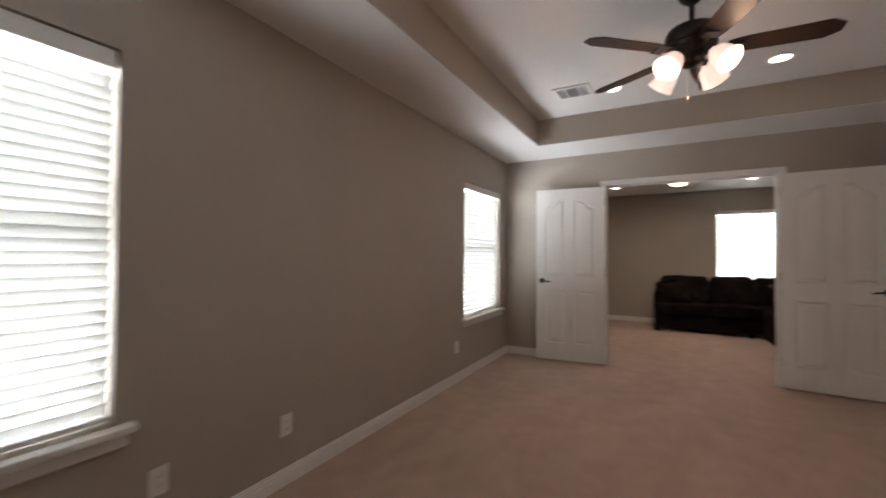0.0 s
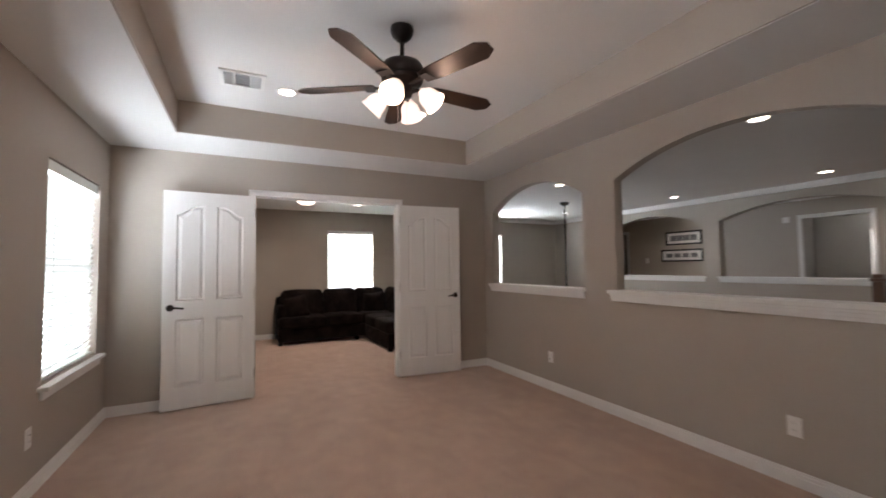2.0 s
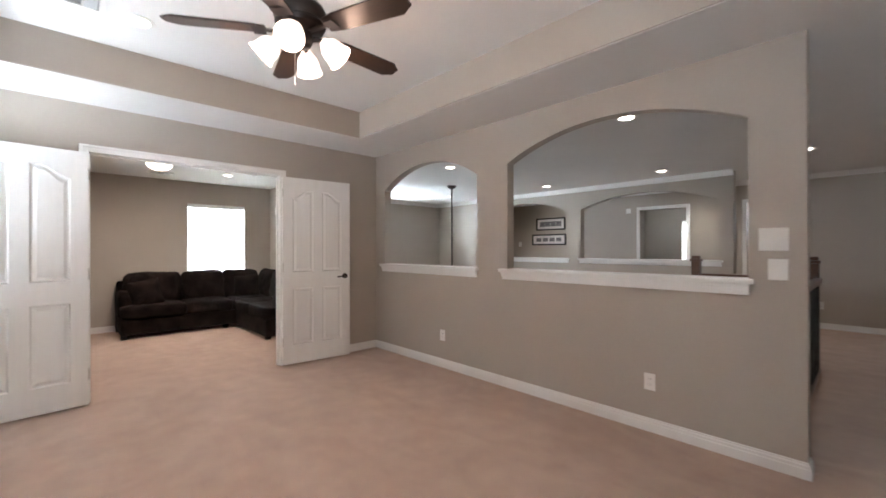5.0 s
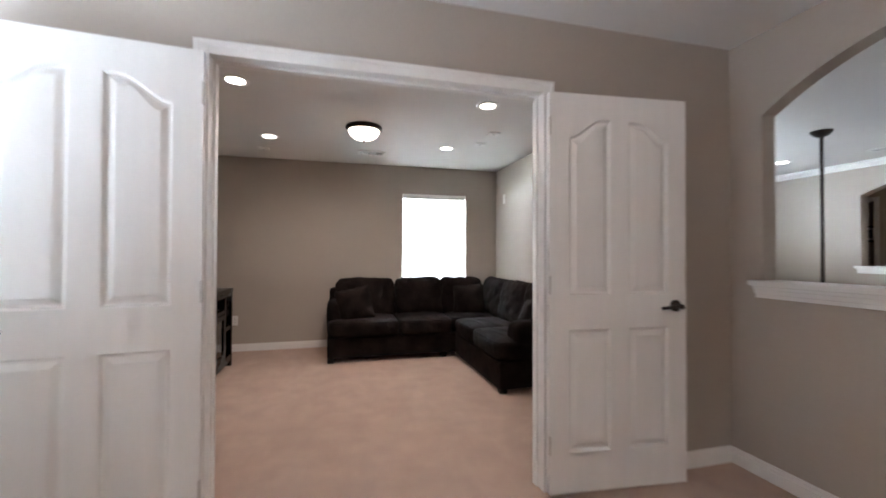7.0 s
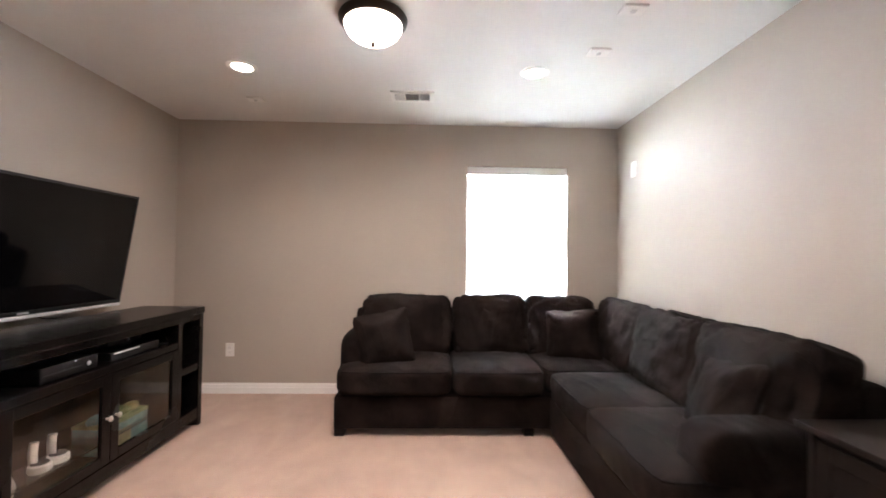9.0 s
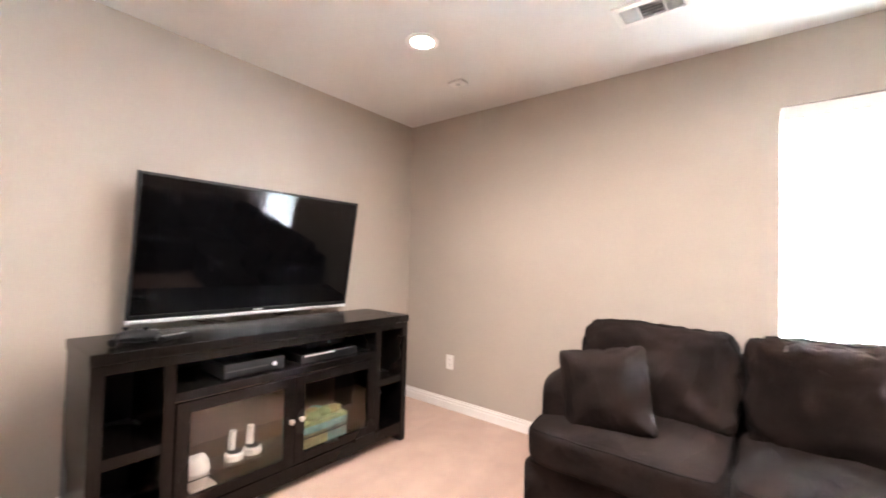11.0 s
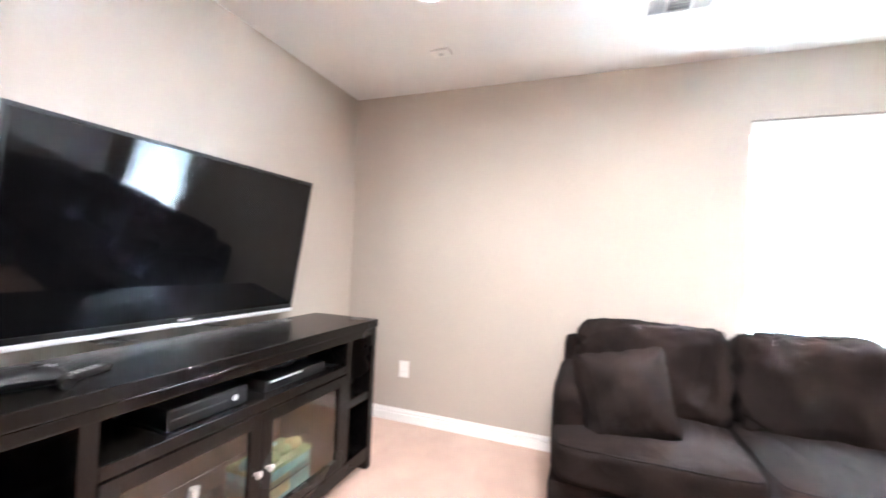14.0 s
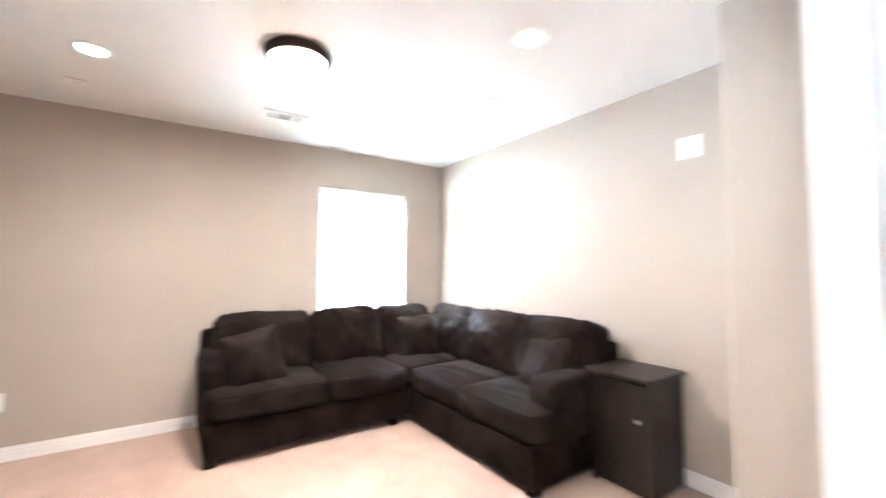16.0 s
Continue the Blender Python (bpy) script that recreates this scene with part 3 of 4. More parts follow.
def ceiling_fan(x, y):
    o = thing("ceiling_fan", x, y, ZT, "dark bronze five-blade ceiling fan with four lit glass shades", "ceiling fan")
    part("canopy", lathe([(0.068, 0), (0.07, -0.02), (0.06, -0.05), (0.035, -0.075), (0.018, -0.085), (0.0, -0.086)]), M_BRONZE, o, "", True)
    part("downrod", lathe([(0.0125, -0.08), (0.0125, -0.21)], 14), M_BRONZE, o, "", True)
    part("motor", lathe([(0.02, -0.195), (0.075, -0.205), (0.115, -0.225), (0.128, -0.25), (0.13, -0.285), (0.12, -0.305), (0.125, -0.315), (0.115, -0.335), (0.07, -0.35), (0.06, -0.36), (0.06, -0.40), (0.05, -0.42), (0.03, -0.43), (0.0, -0.432)]), M_BRONZE, o, "dark bronze motor housing", True)
    for k in range(5):
        turn = pose(0, 0, -0.36, 0, 0, 4 + 72 * k)
        iron = boxes((0.06, 0.19, -0.014, 0.014, 0.0, 0.008), bevel=0.003)
        box(iron, 0.17, 0.23, -0.04, 0.04, -0.002, 0.005, bevel=0.002)
        part("blade_iron", iron, M_BRONZE, o, m=turn)
        bm = bmesh.new()
        outline = [(0.17, -0.048), (0.25, -0.06), (0.60, -0.07), (0.635, -0.045), (0.66, -0.03), (0.66, 0.03), (0.635, 0.045), (0.60, 0.07), (0.25, 0.06), (0.17, 0.048)]
        prism(bm, outline, Matrix.Translation((0, 0, 0.006)), 0.008)
        bmesh.ops.bevel(bm, geom=list(bm.edges), offset=0.0015, segments=1, affect="EDGES")
        part("blade", bm, M_BLADE, o, "dark walnut blade", m=turn @ pose(0, 0, 0, -11, 0, 0) @ Matrix.Diagonal((0.96, 0.95, 1, 1)))
    for k in range(4):
        a = radians(52 + 90 * k)
        ax, ay = math.cos(a), math.sin(a)
        part("lamp_arm", tube([(0.04 * ax, 0.04 * ay, -0.395), (0.09 * ax, 0.09 * ay, -0.385), (0.12 * ax, 0.12 * ay, -0.40)], 0.012, 10), M_BRONZE, o, "", True)
        tilt = Matrix.Translation((0.115 * ax, 0.115 * ay, -0.395)) @ Matrix.Rotation(a, 4, "Z") @ Matrix.Rotation(radians(-46), 4, "Y")
        part("shade", lathe([(0.024, 0.0), (0.03, -0.012), (0.05, -0.035), (0.058, -0.065), (0.06, -0.09), (0.07, -0.118), (0.067, -0.119), (0.055, -0.09), (0.052, -0.065), (0.044, -0.04), (0.022, -0.015)], 24, None, tilt), M_SHADE, o, "frosted white glass bell shade, lit", True)
        p = tilt @ Vector((0, 0, -0.15))
        point_lamp("fan_bulb_glow", x + p.x, y + p.y, ZT + p.z, FAN_W, WARM, 0.03)
    for dx, n in ((0.03, 0.16), (-0.02, 0.2)):
        part("pull_chain", tube([(dx, 0.02, -0.42), (dx, 0.02, -0.42 - n)], 0.0018, 5), M_NICKEL, o)
    return o


FAN_W = 4.0
ceiling_fan(1.835, 2.80)

o = thing("ceiling_light", 1.86, 7.15, ZC - 0.02, "bronze-rimmed flush ceiling light with white bowl, lit", "ceiling light")
part("rim", lathe([(0.10, 0), (0.165, -0.004), (0.172, -0.015), (0.168, -0.032), (0.152, -0.045), (0.143, -0.045), (0.143, -0.03), (0.05, -0.01)], 40), M_BRONZE, o, "dark bronze rim", True)
part("bowl", lathe([(0.145, -0.04), (0.142, -0.06), (0.128, -0.085), (0.10, -0.108), (0.06, -0.124), (0.02, -0.130), (0.0, -0.131)], 40), M_BOWL, o, "white alabaster glass bowl, glowing", True)
part("finial", lathe([(0.0, -0.128), (0.013, -0.132), (0.009, -0.139), (0.011, -0.145), (0.004, -0.156), (0.0, -0.158)], 16), M_BRONZE, o, "", True)
area_lamp("flush_light_glow", pose(1.86, 7.15, ZC - 0.185), 0.26, 0.26, 14.0, (1.0, 0.82, 0.68)).data.shape = "DISK"

# ---- wall plates ----


def plate(name, m, w, h, kind_, label, group=""):
    o = tagged(new(name), label, "switch" if kind_ == "switch" else "outlet" if kind_ == "outlet" else kind_, group)
    o.matrix_world = m
    part("cover", boxes((-w / 2, w / 2, -0.006, 0, -h / 2, h / 2), bevel=0.003), M_WPLAST, o)
    if kind_ == "outlet":
        for z in (-0.02, 0.02):
            part("socket", boxes((-0.016, 0.016, -0.0085, -0.005, z - 0.014, z + 0.014), bevel=0.002), M_WPLAST, o)
            part("slot", boxes((-0.008, -0.006, -0.0092, -0.008, z - 0.004, z + 0.006), (0.006, 0.008, -0.0092, -0.008, z - 0.004, z + 0.006)), M_SLOT, o)
    elif kind_ == "switch":
        n = max(1, round((w - 0.03) / 0.046))
        for k in range(n):
            u = (k - (n - 1) / 2) * 0.046
            part("rocker", boxes((u - 0.016, u + 0.016, -0.010, -0.005, -0.033, 0.033), bevel=0.002), M_WPLAST, o)
    return o


for y, z in ((1.73, 0.32), (1.10, 0.32), (3.76, 0.34)):
    plate("outlet", pose(X0, y, z, 0, 0, 90), 0.072, 0.115, "outlet", "white wall outlet beside the windows", "wall outlets")
for y in (3.92, 1.84):
    plate("outlet", pose(X1, y, 0.34, 0, 0, -90), 0.072, 0.115, "outlet", "white wall outlet under an arch", "wall outlets")
plate("outlet", pose(0.40, YB, 0.38, 0, 0, 0), 0.075, 0.118, "outlet", "white wall outlet by the tv stand", "wall outlets")
plate("outlet", pose(0.45, 5.70, 0.36, 0, 0, 180), 0.075, 0.118, "outlet", "white wall outlet with a black plug", "wall outlets")
plate("light_switch", pose(FX, 7.04, 1.38, 0, 0, -90), 0.09, 0.12, "switch", "white rocker switch on the far hall wall")
plate("outlet", pose(FX, 1.33, 0.36, 0, 0, -90), 0.075, 0.118, "outlet", "white wall outlet in the hall", "wall outlets")
plate("light_switch", pose(X1, 1.175, 1.305, 0, 0, -90), 0.135, 0.13, "switch", "white double rocker light switch")
plate("light_switch", pose(X1, 1.155, 1.135, 0, 0, -90), 0.09, 0.12, "switch", "white single rocker light switch")
plate("wall_sensor", pose(DX1, 8.47, 1.98, 0, 0, -90), 0.075, 0.13, "wall plate", "small white plate high on wall")
plate("wall_sensor", pose(DX1, 6.09, 1.98, 0, 0, -90), 0.13, 0.13, "wall plate", "square white plate high on wall")
plate("thermostat", pose(FX, 4.28, 2.05, 0, 0, -90), 0.1, 0.1, "thermostat", "small white box beside hall door")

o = thing("power_plug", 0.45, 5.7065, 0.38, "black power plug with a drooping cord", "plug")
part("plug_body", boxes((-0.014, 0.014, 0.003, 0.03, -0.012, 0.012), bevel=0.003), M_PLASTIC, o)
part("cord", tube([(0, 0.028, 0), (-0.03, 0.05, -0.02), (-0.1, 0.055, -0.12), (-0.16, 0.05, -0.3), (-0.2, 0.045, -0.376)], 0.004, 8), M_PLASTIC, o, "", True)

# ---- den furniture ----

def media_stand():
    o = thing("tv_stand", -0.025, 0.045, 0, "black-brown wooden media stand with glass doors", "tv stand")
    xb, xf, y0, y1, h = 0.12, 0.545, 6.42, 8.08, 0.84
    part("top", boxes((xb - 0.005, xf + 0.006, y0 - 0.004, y1 + 0.004, h - 0.045, h), bevel=0.004), M_BLACK, o)
    for a in (y0, y1 - 0.045):
        part("side_panel", boxes((xb, xf, a, a + 0.045, 0, h - 0.047), bevel=0.003), M_BLACK, o)
    for a in (y0 + 0.235, y1 - 0.28):
        part("divider", boxes((xb + 0.01, xf - 0.004, a, a + 0.045, 0.1, h - 0.047), bevel=0.003), M_BLACK, o)
    part("back_panel", boxes((xb, xb + 0.008, y0 + 0.046, y1 - 0.046, 0.06, h - 0.048)), M_VOID, o)
    part("plinth_rail", boxes((xf - 0.03, xf - 0.002, y0 + 0.046, y1 - 0.046, 0.055, 0.13), bevel=0.003), M_BLACK, o)
    part("bottom", boxes((xb + 0.01, xf - 0.032, y0 + 0.046, y1 - 0.046, 0.10, 0.12)), M_BLACK, o)
    part("top_rail", boxes((xf - 0.03, xf - 0.003, y0 + 0.046, y1 - 0.046, h - 0.085, h - 0.048), bevel=0.003), M_BLACK, o)
    for a, b in ((y0 + 0.047, y0 + 0.233), (y1 - 0.233, y1 - 0.047)):
        part("shelf", boxes((xb + 0.01, xf - 0.006, a, b, 0.40, 0.445), bevel=0.003), M_BLACK, o)
    c0, c1 = y0 + 0.282, y1 - 0.282
    part("shelf", boxes((xb + 0.01, xf - 0.004, c0, c1, 0.595, 0.635), bevel=0.003), M_BLACK, o)
    # brown sheet paints in the wall and carpet mirrored by the glass doors
    part("reflection_sheet", boxes((xb + 0.009, xb + 0.012, c0, c1, 0.122, 0.594)), M_REFLECT, o, "warm brown sheet painted as the reflection in the glass doors")
    part("glass_shelf", boxes((xb + 0.02, xf - 0.06, c0, c1, 0.215, 0.222)), M_TINT, o)
    mid = (c0 + c1) / 2
    for a, b, k in ((c0 + 0.002, mid - 0.0015, 1), (mid + 0.0015, c1 - 0.002, -1)):
        d = part("door", boxes((xf - 0.022, xf, a, a + 0.055, 0.135, 0.59), (xf - 0.022, xf, b - 0.055, b, 0.135, 0.59), (xf - 0.022, xf, a + 0.055, b - 0.055, 0.135, 0.185), (xf - 0.022, xf, a + 0.055, b - 0.055, 0.54, 0.59), bevel=0.003), M_BLACK, o)
        g = part("pane", boxes((xf - 0.014, xf - 0.010, a + 0.055, b - 0.055, 0.185, 0.54)), M_TINT, d)
        g.visible_shadow = False
        kx = b - 0.028 if k > 0 else a + 0.028
        part("knob", lathe([(0.006, 0), (0.005, 0.012), (0.013, 0.018), (0.014, 0.024), (0.009, 0.029), (0.0, 0.03)], 18, None, Matrix.Translation((xf, kx, 0.37)) @ Matrix.Rotation(radians(90), 4, "Y")), M_NICKEL, d, "round nickel knob", True)


media_stand()


def television():
    o = thing("television", 0.01, 7.325, 0.865, "large flat black television with silver lower edge", "television", rz=-1.3)
    w, h = 1.285, 0.75
    lean = pose(0, 0, 0, 0, 9.0, 0)
    part("body", boxes((-0.035, -0.003, -w / 2 + 0.01, w / 2 - 0.01, 0.01, h - 0.01), bevel=0.008), M_PLASTIC, o, m=lean)
    part("bezel", boxes((-0.012, 0.012, -w / 2, -w / 2 + 0.014, 0.02, h), (-0.012, 0.012, w / 2 - 0.014, w / 2, 0.02, h), (-0.012, 0.012, -w / 2 + 0.014, w / 2 - 0.014, h - 0.014, h), (-0.012, 0.012, -w / 2 + 0.014, w / 2 - 0.014, 0.02, 0.042), bevel=0.002), M_PLASTIC, o, m=lean)
    part("screen", boxes((-0.002, 0.008, -w / 2 + 0.0142, w / 2 - 0.0142, 0.0422, h - 0.0142)), M_SCREEN, o, "glossy black screen, switched off", m=lean)
    part("lower_trim", boxes((-0.014, 0.016, -w / 2, w / 2, 0.0, 0.0185), bevel=0.004), M_SILVER, o, "silver strip", m=lean)
    part("badge", boxes((0.0125, 0.0135, -0.03, 0.03, 0.026, 0.036), bevel=0.0004), M_SILVER, o, m=lean)
    part("wall_bracket", boxes((-0.125, -0.025, -0.25, 0.25, 0.30, 0.50), bevel=0.01), M_PLASTIC, o)
    for dy in (-0.35, -0.29, 0.1):
        part("cable", tube([(-0.02, dy, 0.02), (-0.02, dy + 0.02, -0.01), (-0.01, dy + 0.05, -0.022), (0.05, dy + 0.09, -0.0225)], 0.0028, 6), M_PLASTIC, o)


television()


def pad(name, x, y, rz, label):
    """A game pad: a rounded body with two grips, sticks and buttons."""
    o = thing(name, x, y, ZPAD, label, "game controller", rz=rz)
    o.scale = (1.05, 1.05, 1.2)
    bm = bmesh.new()
    n = 28
    rings = []
    for i in range(n):
        u = -1 + 2 * i / (n - 1)
        sx = 0.078 * u
        half = 0.040 * (1 - abs(u) ** 6) ** 0.5 + 0.004
        cy = -0.030 * abs(u) ** 2.2
        hz = 0.022 * (1 - 0.35 * abs(u)) * (1 - abs(u) ** 8) ** 0.5 + 0.002
        rings.append([bm.verts.new((sx, cy + half * math.cos(a), 0.024 + hz * math.sin(a))) for a in [2 * math.pi * k / 14 for k in range(14)]])
    for a, b in zip(rings, rings[1:]):
        for k in range(14):
            bm.faces.new((a[k], a[(k + 1) % 14], b[(k + 1) % 14], b[k]))
    bm.faces.new(rings[0][::-1])
    bm.faces.new(rings[-1])
    part("body", bm, M_PLASTIC, o, "", True)
    for s in (-1, 1):
        part("grip", tube([(0.055 * s, -0.015, 0.024), (0.068 * s, -0.045, 0.02), (0.075 * s, -0.075, 0.014)], 0.0135, 12), M_PLASTIC, o, "", True)
    for u, v in ((-0.045, 0.008), (0.022, -0.016)):
        part("stick", lathe([(0.006, 0.034), (0.006, 0.047), (0.011, 0.05), (0.011, 0.054), (0.0, 0.053)], 16, None, Matrix.Translation((u, v, 0))), M_PLASTIC, o, "", True)
    for u, v in ((0.045, 0.018), (0.045, -0.004), (0.034, 0.007), (0.056, 0.007), (0.0, 0.012)):
        part("button", lathe([(0.0045, 0.036), (0.0045, 0.043), (0.0, 0.0438)], 12, None, Matrix.Translation((u, v, 0))), M_SILVER, o, "", True)
    return o


ZPAD = 0.84
pad("game_controller", 0.375, 6.645, 70, "black game controller lying on the tv stand")
ZPAD = 0.66
pad("game_controller", 0.13, 5.90, 115, "black game controller on the small cabinet")
ZPAD = 0.70
pad("game_controller", 0.12, 5.915, 85, "second black game controller stacked on the first one")
o = thing("remote_control", 0.375, 6.775, 0.84, "slim black remote control on the tv stand", "remote control", rz=20)
part("body", boxes((-0.02, 0.02, -0.075, 0.075, 0, 0.018), bevel=0.006), M_PLASTIC, o)
for k in range(5):
    for u in (-0.009, 0.0, 0.009):
        part("button", boxes((u - 0.003, u + 0.003, -0.05 + 0.022 * k, -0.044 + 0.022 * k, 0.0175, 0.0195)), M_GREYV, o)

o = thing("game_console", 0.355, 7.095, 0.635, "black game console on the open shelf", "game console")
part("body", boxes((-0.13, 0.13, -0.15, 0.15, 0.004, 0.072), bevel=0.008), M_PLASTIC, o)
part("front_strip", boxes((0.1295, 0.1315, -0.14, 0.06, 0.034, 0.040)), M_SLOT, o)
part("power_button", lathe([(0.011, 0), (0.011, 0.003), (0.0, 0.004)], 20, None, Matrix.Translation((0.1295, 0.095, 0.038)) @ Matrix.Rotation(radians(90), 4, "Y")), M_SILVER, o, "round silver power button")
for u, v in ((-0.1, -0.12), (0.1, -0.12), (-0.1, 0.12), (0.1, 0.12)):
    part("foot", lathe([(0.012, 0), (0.012, 0.006)], 12, None, Matrix.Translation((u, v, 0))), M_PLASTIC, o)
o = thing("cable_box", 0.345, 7.545, 0.635, "flat black cable box with a bright front edge", "cable box")
part("body", boxes((-0.12, 0.12, -0.19, 0.19, 0, 0.045), bevel=0.004), M_PLASTIC, o)
part("front_edge", boxes((0.1185, 0.1225, -0.17, 0.02, 0.034, 0.042)), M_SILVER, o)
o = thing("camera_bar", 0.355, 7.565, 0.68, "long black camera bar on the cable box", "camera bar")
part("body", boxes((-0.03, 0.03, -0.13, 0.13, 0.012, 0.046), bevel=0.008), M_PLASTIC, o)
part("base", boxes((-0.03, 0.03, -0.04, 0.04, 0, 0.0125), bevel=0.003), M_PLASTIC, o)
part("lens", lathe([(0.009, 0), (0.009, 0.002)], 14, None, Matrix.Translation((0.0295, 0.02, 0.03)) @ Matrix.Rotation(radians(90), 4, "Y")), M_SILVER, o)

# things behind the glass
o = thing("white_ornament", 0.375, 6.885, 0.12, "lumpy white ornament behind glass", "ornament")
bm = bmesh.new()
bmesh.ops.create_icosphere(bm, subdivisions=3, radius=0.07, matrix=Matrix.Translation((0, 0, 0.09)) @ Matrix.Diagonal((0.8, 0.85, 1.15, 1)))
for v in bm.verts:
    v.co *= 1 + 0.12 * noise.noise(v.co * 18)
    v.co.z = max(v.co.z, 0.004)
part("body", bm, M_WPLAST, o, "", True)
part("foot", boxes((-0.04, 0.05, -0.02, 0.08, 0, 0.025), bevel=0.01), M_WPLAST, o)
for k, y in enumerate((7.045, 7.135)):
    o = thing("white_cradle", 0.40, y, 0.222, "white plastic cradle with a round base", "cradle", "pair of white cradles")
    part("base", lathe([(0.04, 0), (0.044, 0.008), (0.042, 0.03), (0.03, 0.036), (0.0, 0.03)], 24), M_WPLAST, o, "", True)
    part("ring", lathe([(0.034, 0.0365), (0.03, 0.041), (0.02, 0.037)], 24), M_SLOT, o, "", True)
    part("stem", tube([(-0.03, 0, 0.03), (-0.036, 0.002, 0.08), (-0.034, 0.006, 0.125)], 0.017, 12), M_WPLAST, o, "", True)
o = thing("toy_box", 0.335, 7.545, 0.12, "green and teal printed box of toys behind glass", "toy box")
part("carton", boxes((-0.09, 0.09, -0.16, 0.16, 0, 0.14), bevel=0.003), M_TEAL, o)
part("lid_edge", boxes((-0.093, 0.093, -0.163, 0.163, 0.1405, 0.16), bevel=0.003), M_GREEN, o)
part("label", boxes((0.0905, 0.0925, -0.14, 0.02, 0.02, 0.10)), M_YELL, o)
rng = random.Random(5)
for k in range(9):
    y, x = rng.uniform(-0.12, 0.12), rng.uniform(-0.05, 0.05)
    bm = bmesh.new()
    bmesh.ops.create_icosphere(bm, subdivisions=2, radius=rng.uniform(0.025, 0.04), matrix=Matrix.Translation((x, y, 0.175)) @ Matrix.Diagonal((1, 1.3, 0.7, 1)))
    for v in bm.verts:
        v.co += Vector((1, 1, 1)) * 0.006 * noise.noise(v.co * 40)
    part("toy", bm, (M_GREEN, M_YELL, M_TEAL)[k % 3], o, "", True)


def small_cabinet(name, m, label):
    """A low cupboard with a panelled door; x towards the front."""
    o = tagged(new(name), label, "cabinet", "pair of small cabinets")
    o.matrix_world = m
    w, d, h = 0.36, 0.36, 0.66
    part("top", boxes((-0.005, d + 0.03, -0.02, w + 0.02, h - 0.022, h), bevel=0.004), M_BLACKV, o)
    for a in (0, w - 0.028):
        part("side_panel", boxes((0.0, d, a, a + 0.028, 0.0, h - 0.0225), bevel=0.003), M_BLACKV, o)
    part("back_panel", boxes((0.002, 0.01, 0.0285, w - 0.0285, 0.06, h - 0.023)), M_BLACKV, o)
    part("bottom", boxes((0.011, d - 0.02, 0.0285, w - 0.0285, 0.06, 0.08)), M_BLACKV, o)
    part("top_rail", boxes((d - 0.02, d - 0.002, 0.0285, w - 0.0285, h - 0.045, h - 0.023), bevel=0.002), M_BLACKV, o)
    a, b, z0, z1 = 0.031, w - 0.031, 0.07, h - 0.048
    dd = part("door", boxes((d - 0.02, d - 0.008, a, b, z0, z1), bevel=0.002), M_BLACKV, o)
    for p, q, r0, r1 in ((a, a + 0.05, z0, z1), (b - 0.05, b, z0, z1), (a + 0.0505, b - 0.0505, z0, z0 + 0.055), (a + 0.0505, b - 0.0505, z1 - 0.055, z1)):
        part("door_rail", boxes((d - 0.0078, d, p, q, r0, r1), bevel=0.002), M_BLACKV, dd)
    part("knob", lathe([(0.005, 0), (0.005, 0.012), (0.012, 0.017), (0.013, 0.022), (0.0, 0.027)], 16, None, Matrix.Translation((d, b - 0.025, 0.42)) @ Matrix.Rotation(radians(90), 4, "Y")), M_NICKEL, dd, "round nickel knob", True)
    part("skirt", boxes((d - 0.018, d - 0.003, 0.0285, w - 0.0285, 0.02, 0.066), bevel=0.002), M_BLACKV, o)
    return o


small_cabinet("small_cabinet", pose(-0.08, 5.76, 0), "small dark-stained cabinet with a panelled door beside chase")
small_cabinet("small_cabinet", pose(3.84, 6.52, 0, 0, 0, 180), "small dark-stained cabinet at the end of the sofa")


# ---- sofa ----
def puffed(p, w, d, h, seed, puff, wrinkle, e):
    """Where a point of the cube -1..1 lies on a stuffed cushion with creases."""
    off = Vector((seed * 3.7, seed * 1.3, seed * 5.1))
    q = Vector([math.copysign(abs(math.sin(c * math.pi / 2)) ** 0.9, c) for c in p])
    ln = (abs(q.x) ** e + abs(q.y) ** e + abs(q.z) ** e) ** (1 / e)
    q = q / max(ln, 1e-6)
    rim = max(abs(q.x), abs(q.y))
    c = Vector((q.x * w / 2, q.y * d / 2, q.z * h / 2 * (1 - puff * rim ** 3)))
    g = noise.noise(c * 3 + off) + 0.5 * noise.noise(Vector((c.x * 11, c.y * 5, c.z * 9)) + off)
    fold = 1 - abs(noise.noise(Vector((c.x * 7 + c.y * 3, c.y * 6 - c.x * 3, c.z * 4)) - off)) * 2.2
    fine = 1 - abs(noise.noise(Vector((c.x * 16 - c.y * 7, c.y * 13 + c.x * 6, c.z * 9)) + off * 2)) * 2.2
    return c * (1 + wrinkle * 1.2 * g) - c.normalized() * wrinkle * (0.55 * max(0, fold) ** 3 + 0.3 * max(0, fine) ** 3)


def cushion(w, d, h, seed, puff=0.35, wrinkle=0.012, n=20, e=5.0):
    bm = bmesh.new()
    bmesh.ops.create_cube(bm, size=2)
    bmesh.ops.subdivide_edges(bm, edges=bm.edges[:], cuts=n, use_grid_fill=True)
    for v in bm.verts:
        v.co = puffed(v.co, w, d, h, seed, puff, wrinkle, e)
    return bm


def pillow(w, h, seed):
    """A knife-edged square pillow with drawn-in sides and pointed corners."""
    bm = cushion(w, w, h, seed, 0.85, 0.02, 22, 8.0)
    for v in bm.verts:
        u, k = 2 * v.co.x / w, 2 * v.co.y / w
        v.co.x *= 1.02 - 0.08 * max(0, 1 - k * k)
        v.co.y *= 1.02 - 0.08 * max(0, 1 - u * u)
    return bm


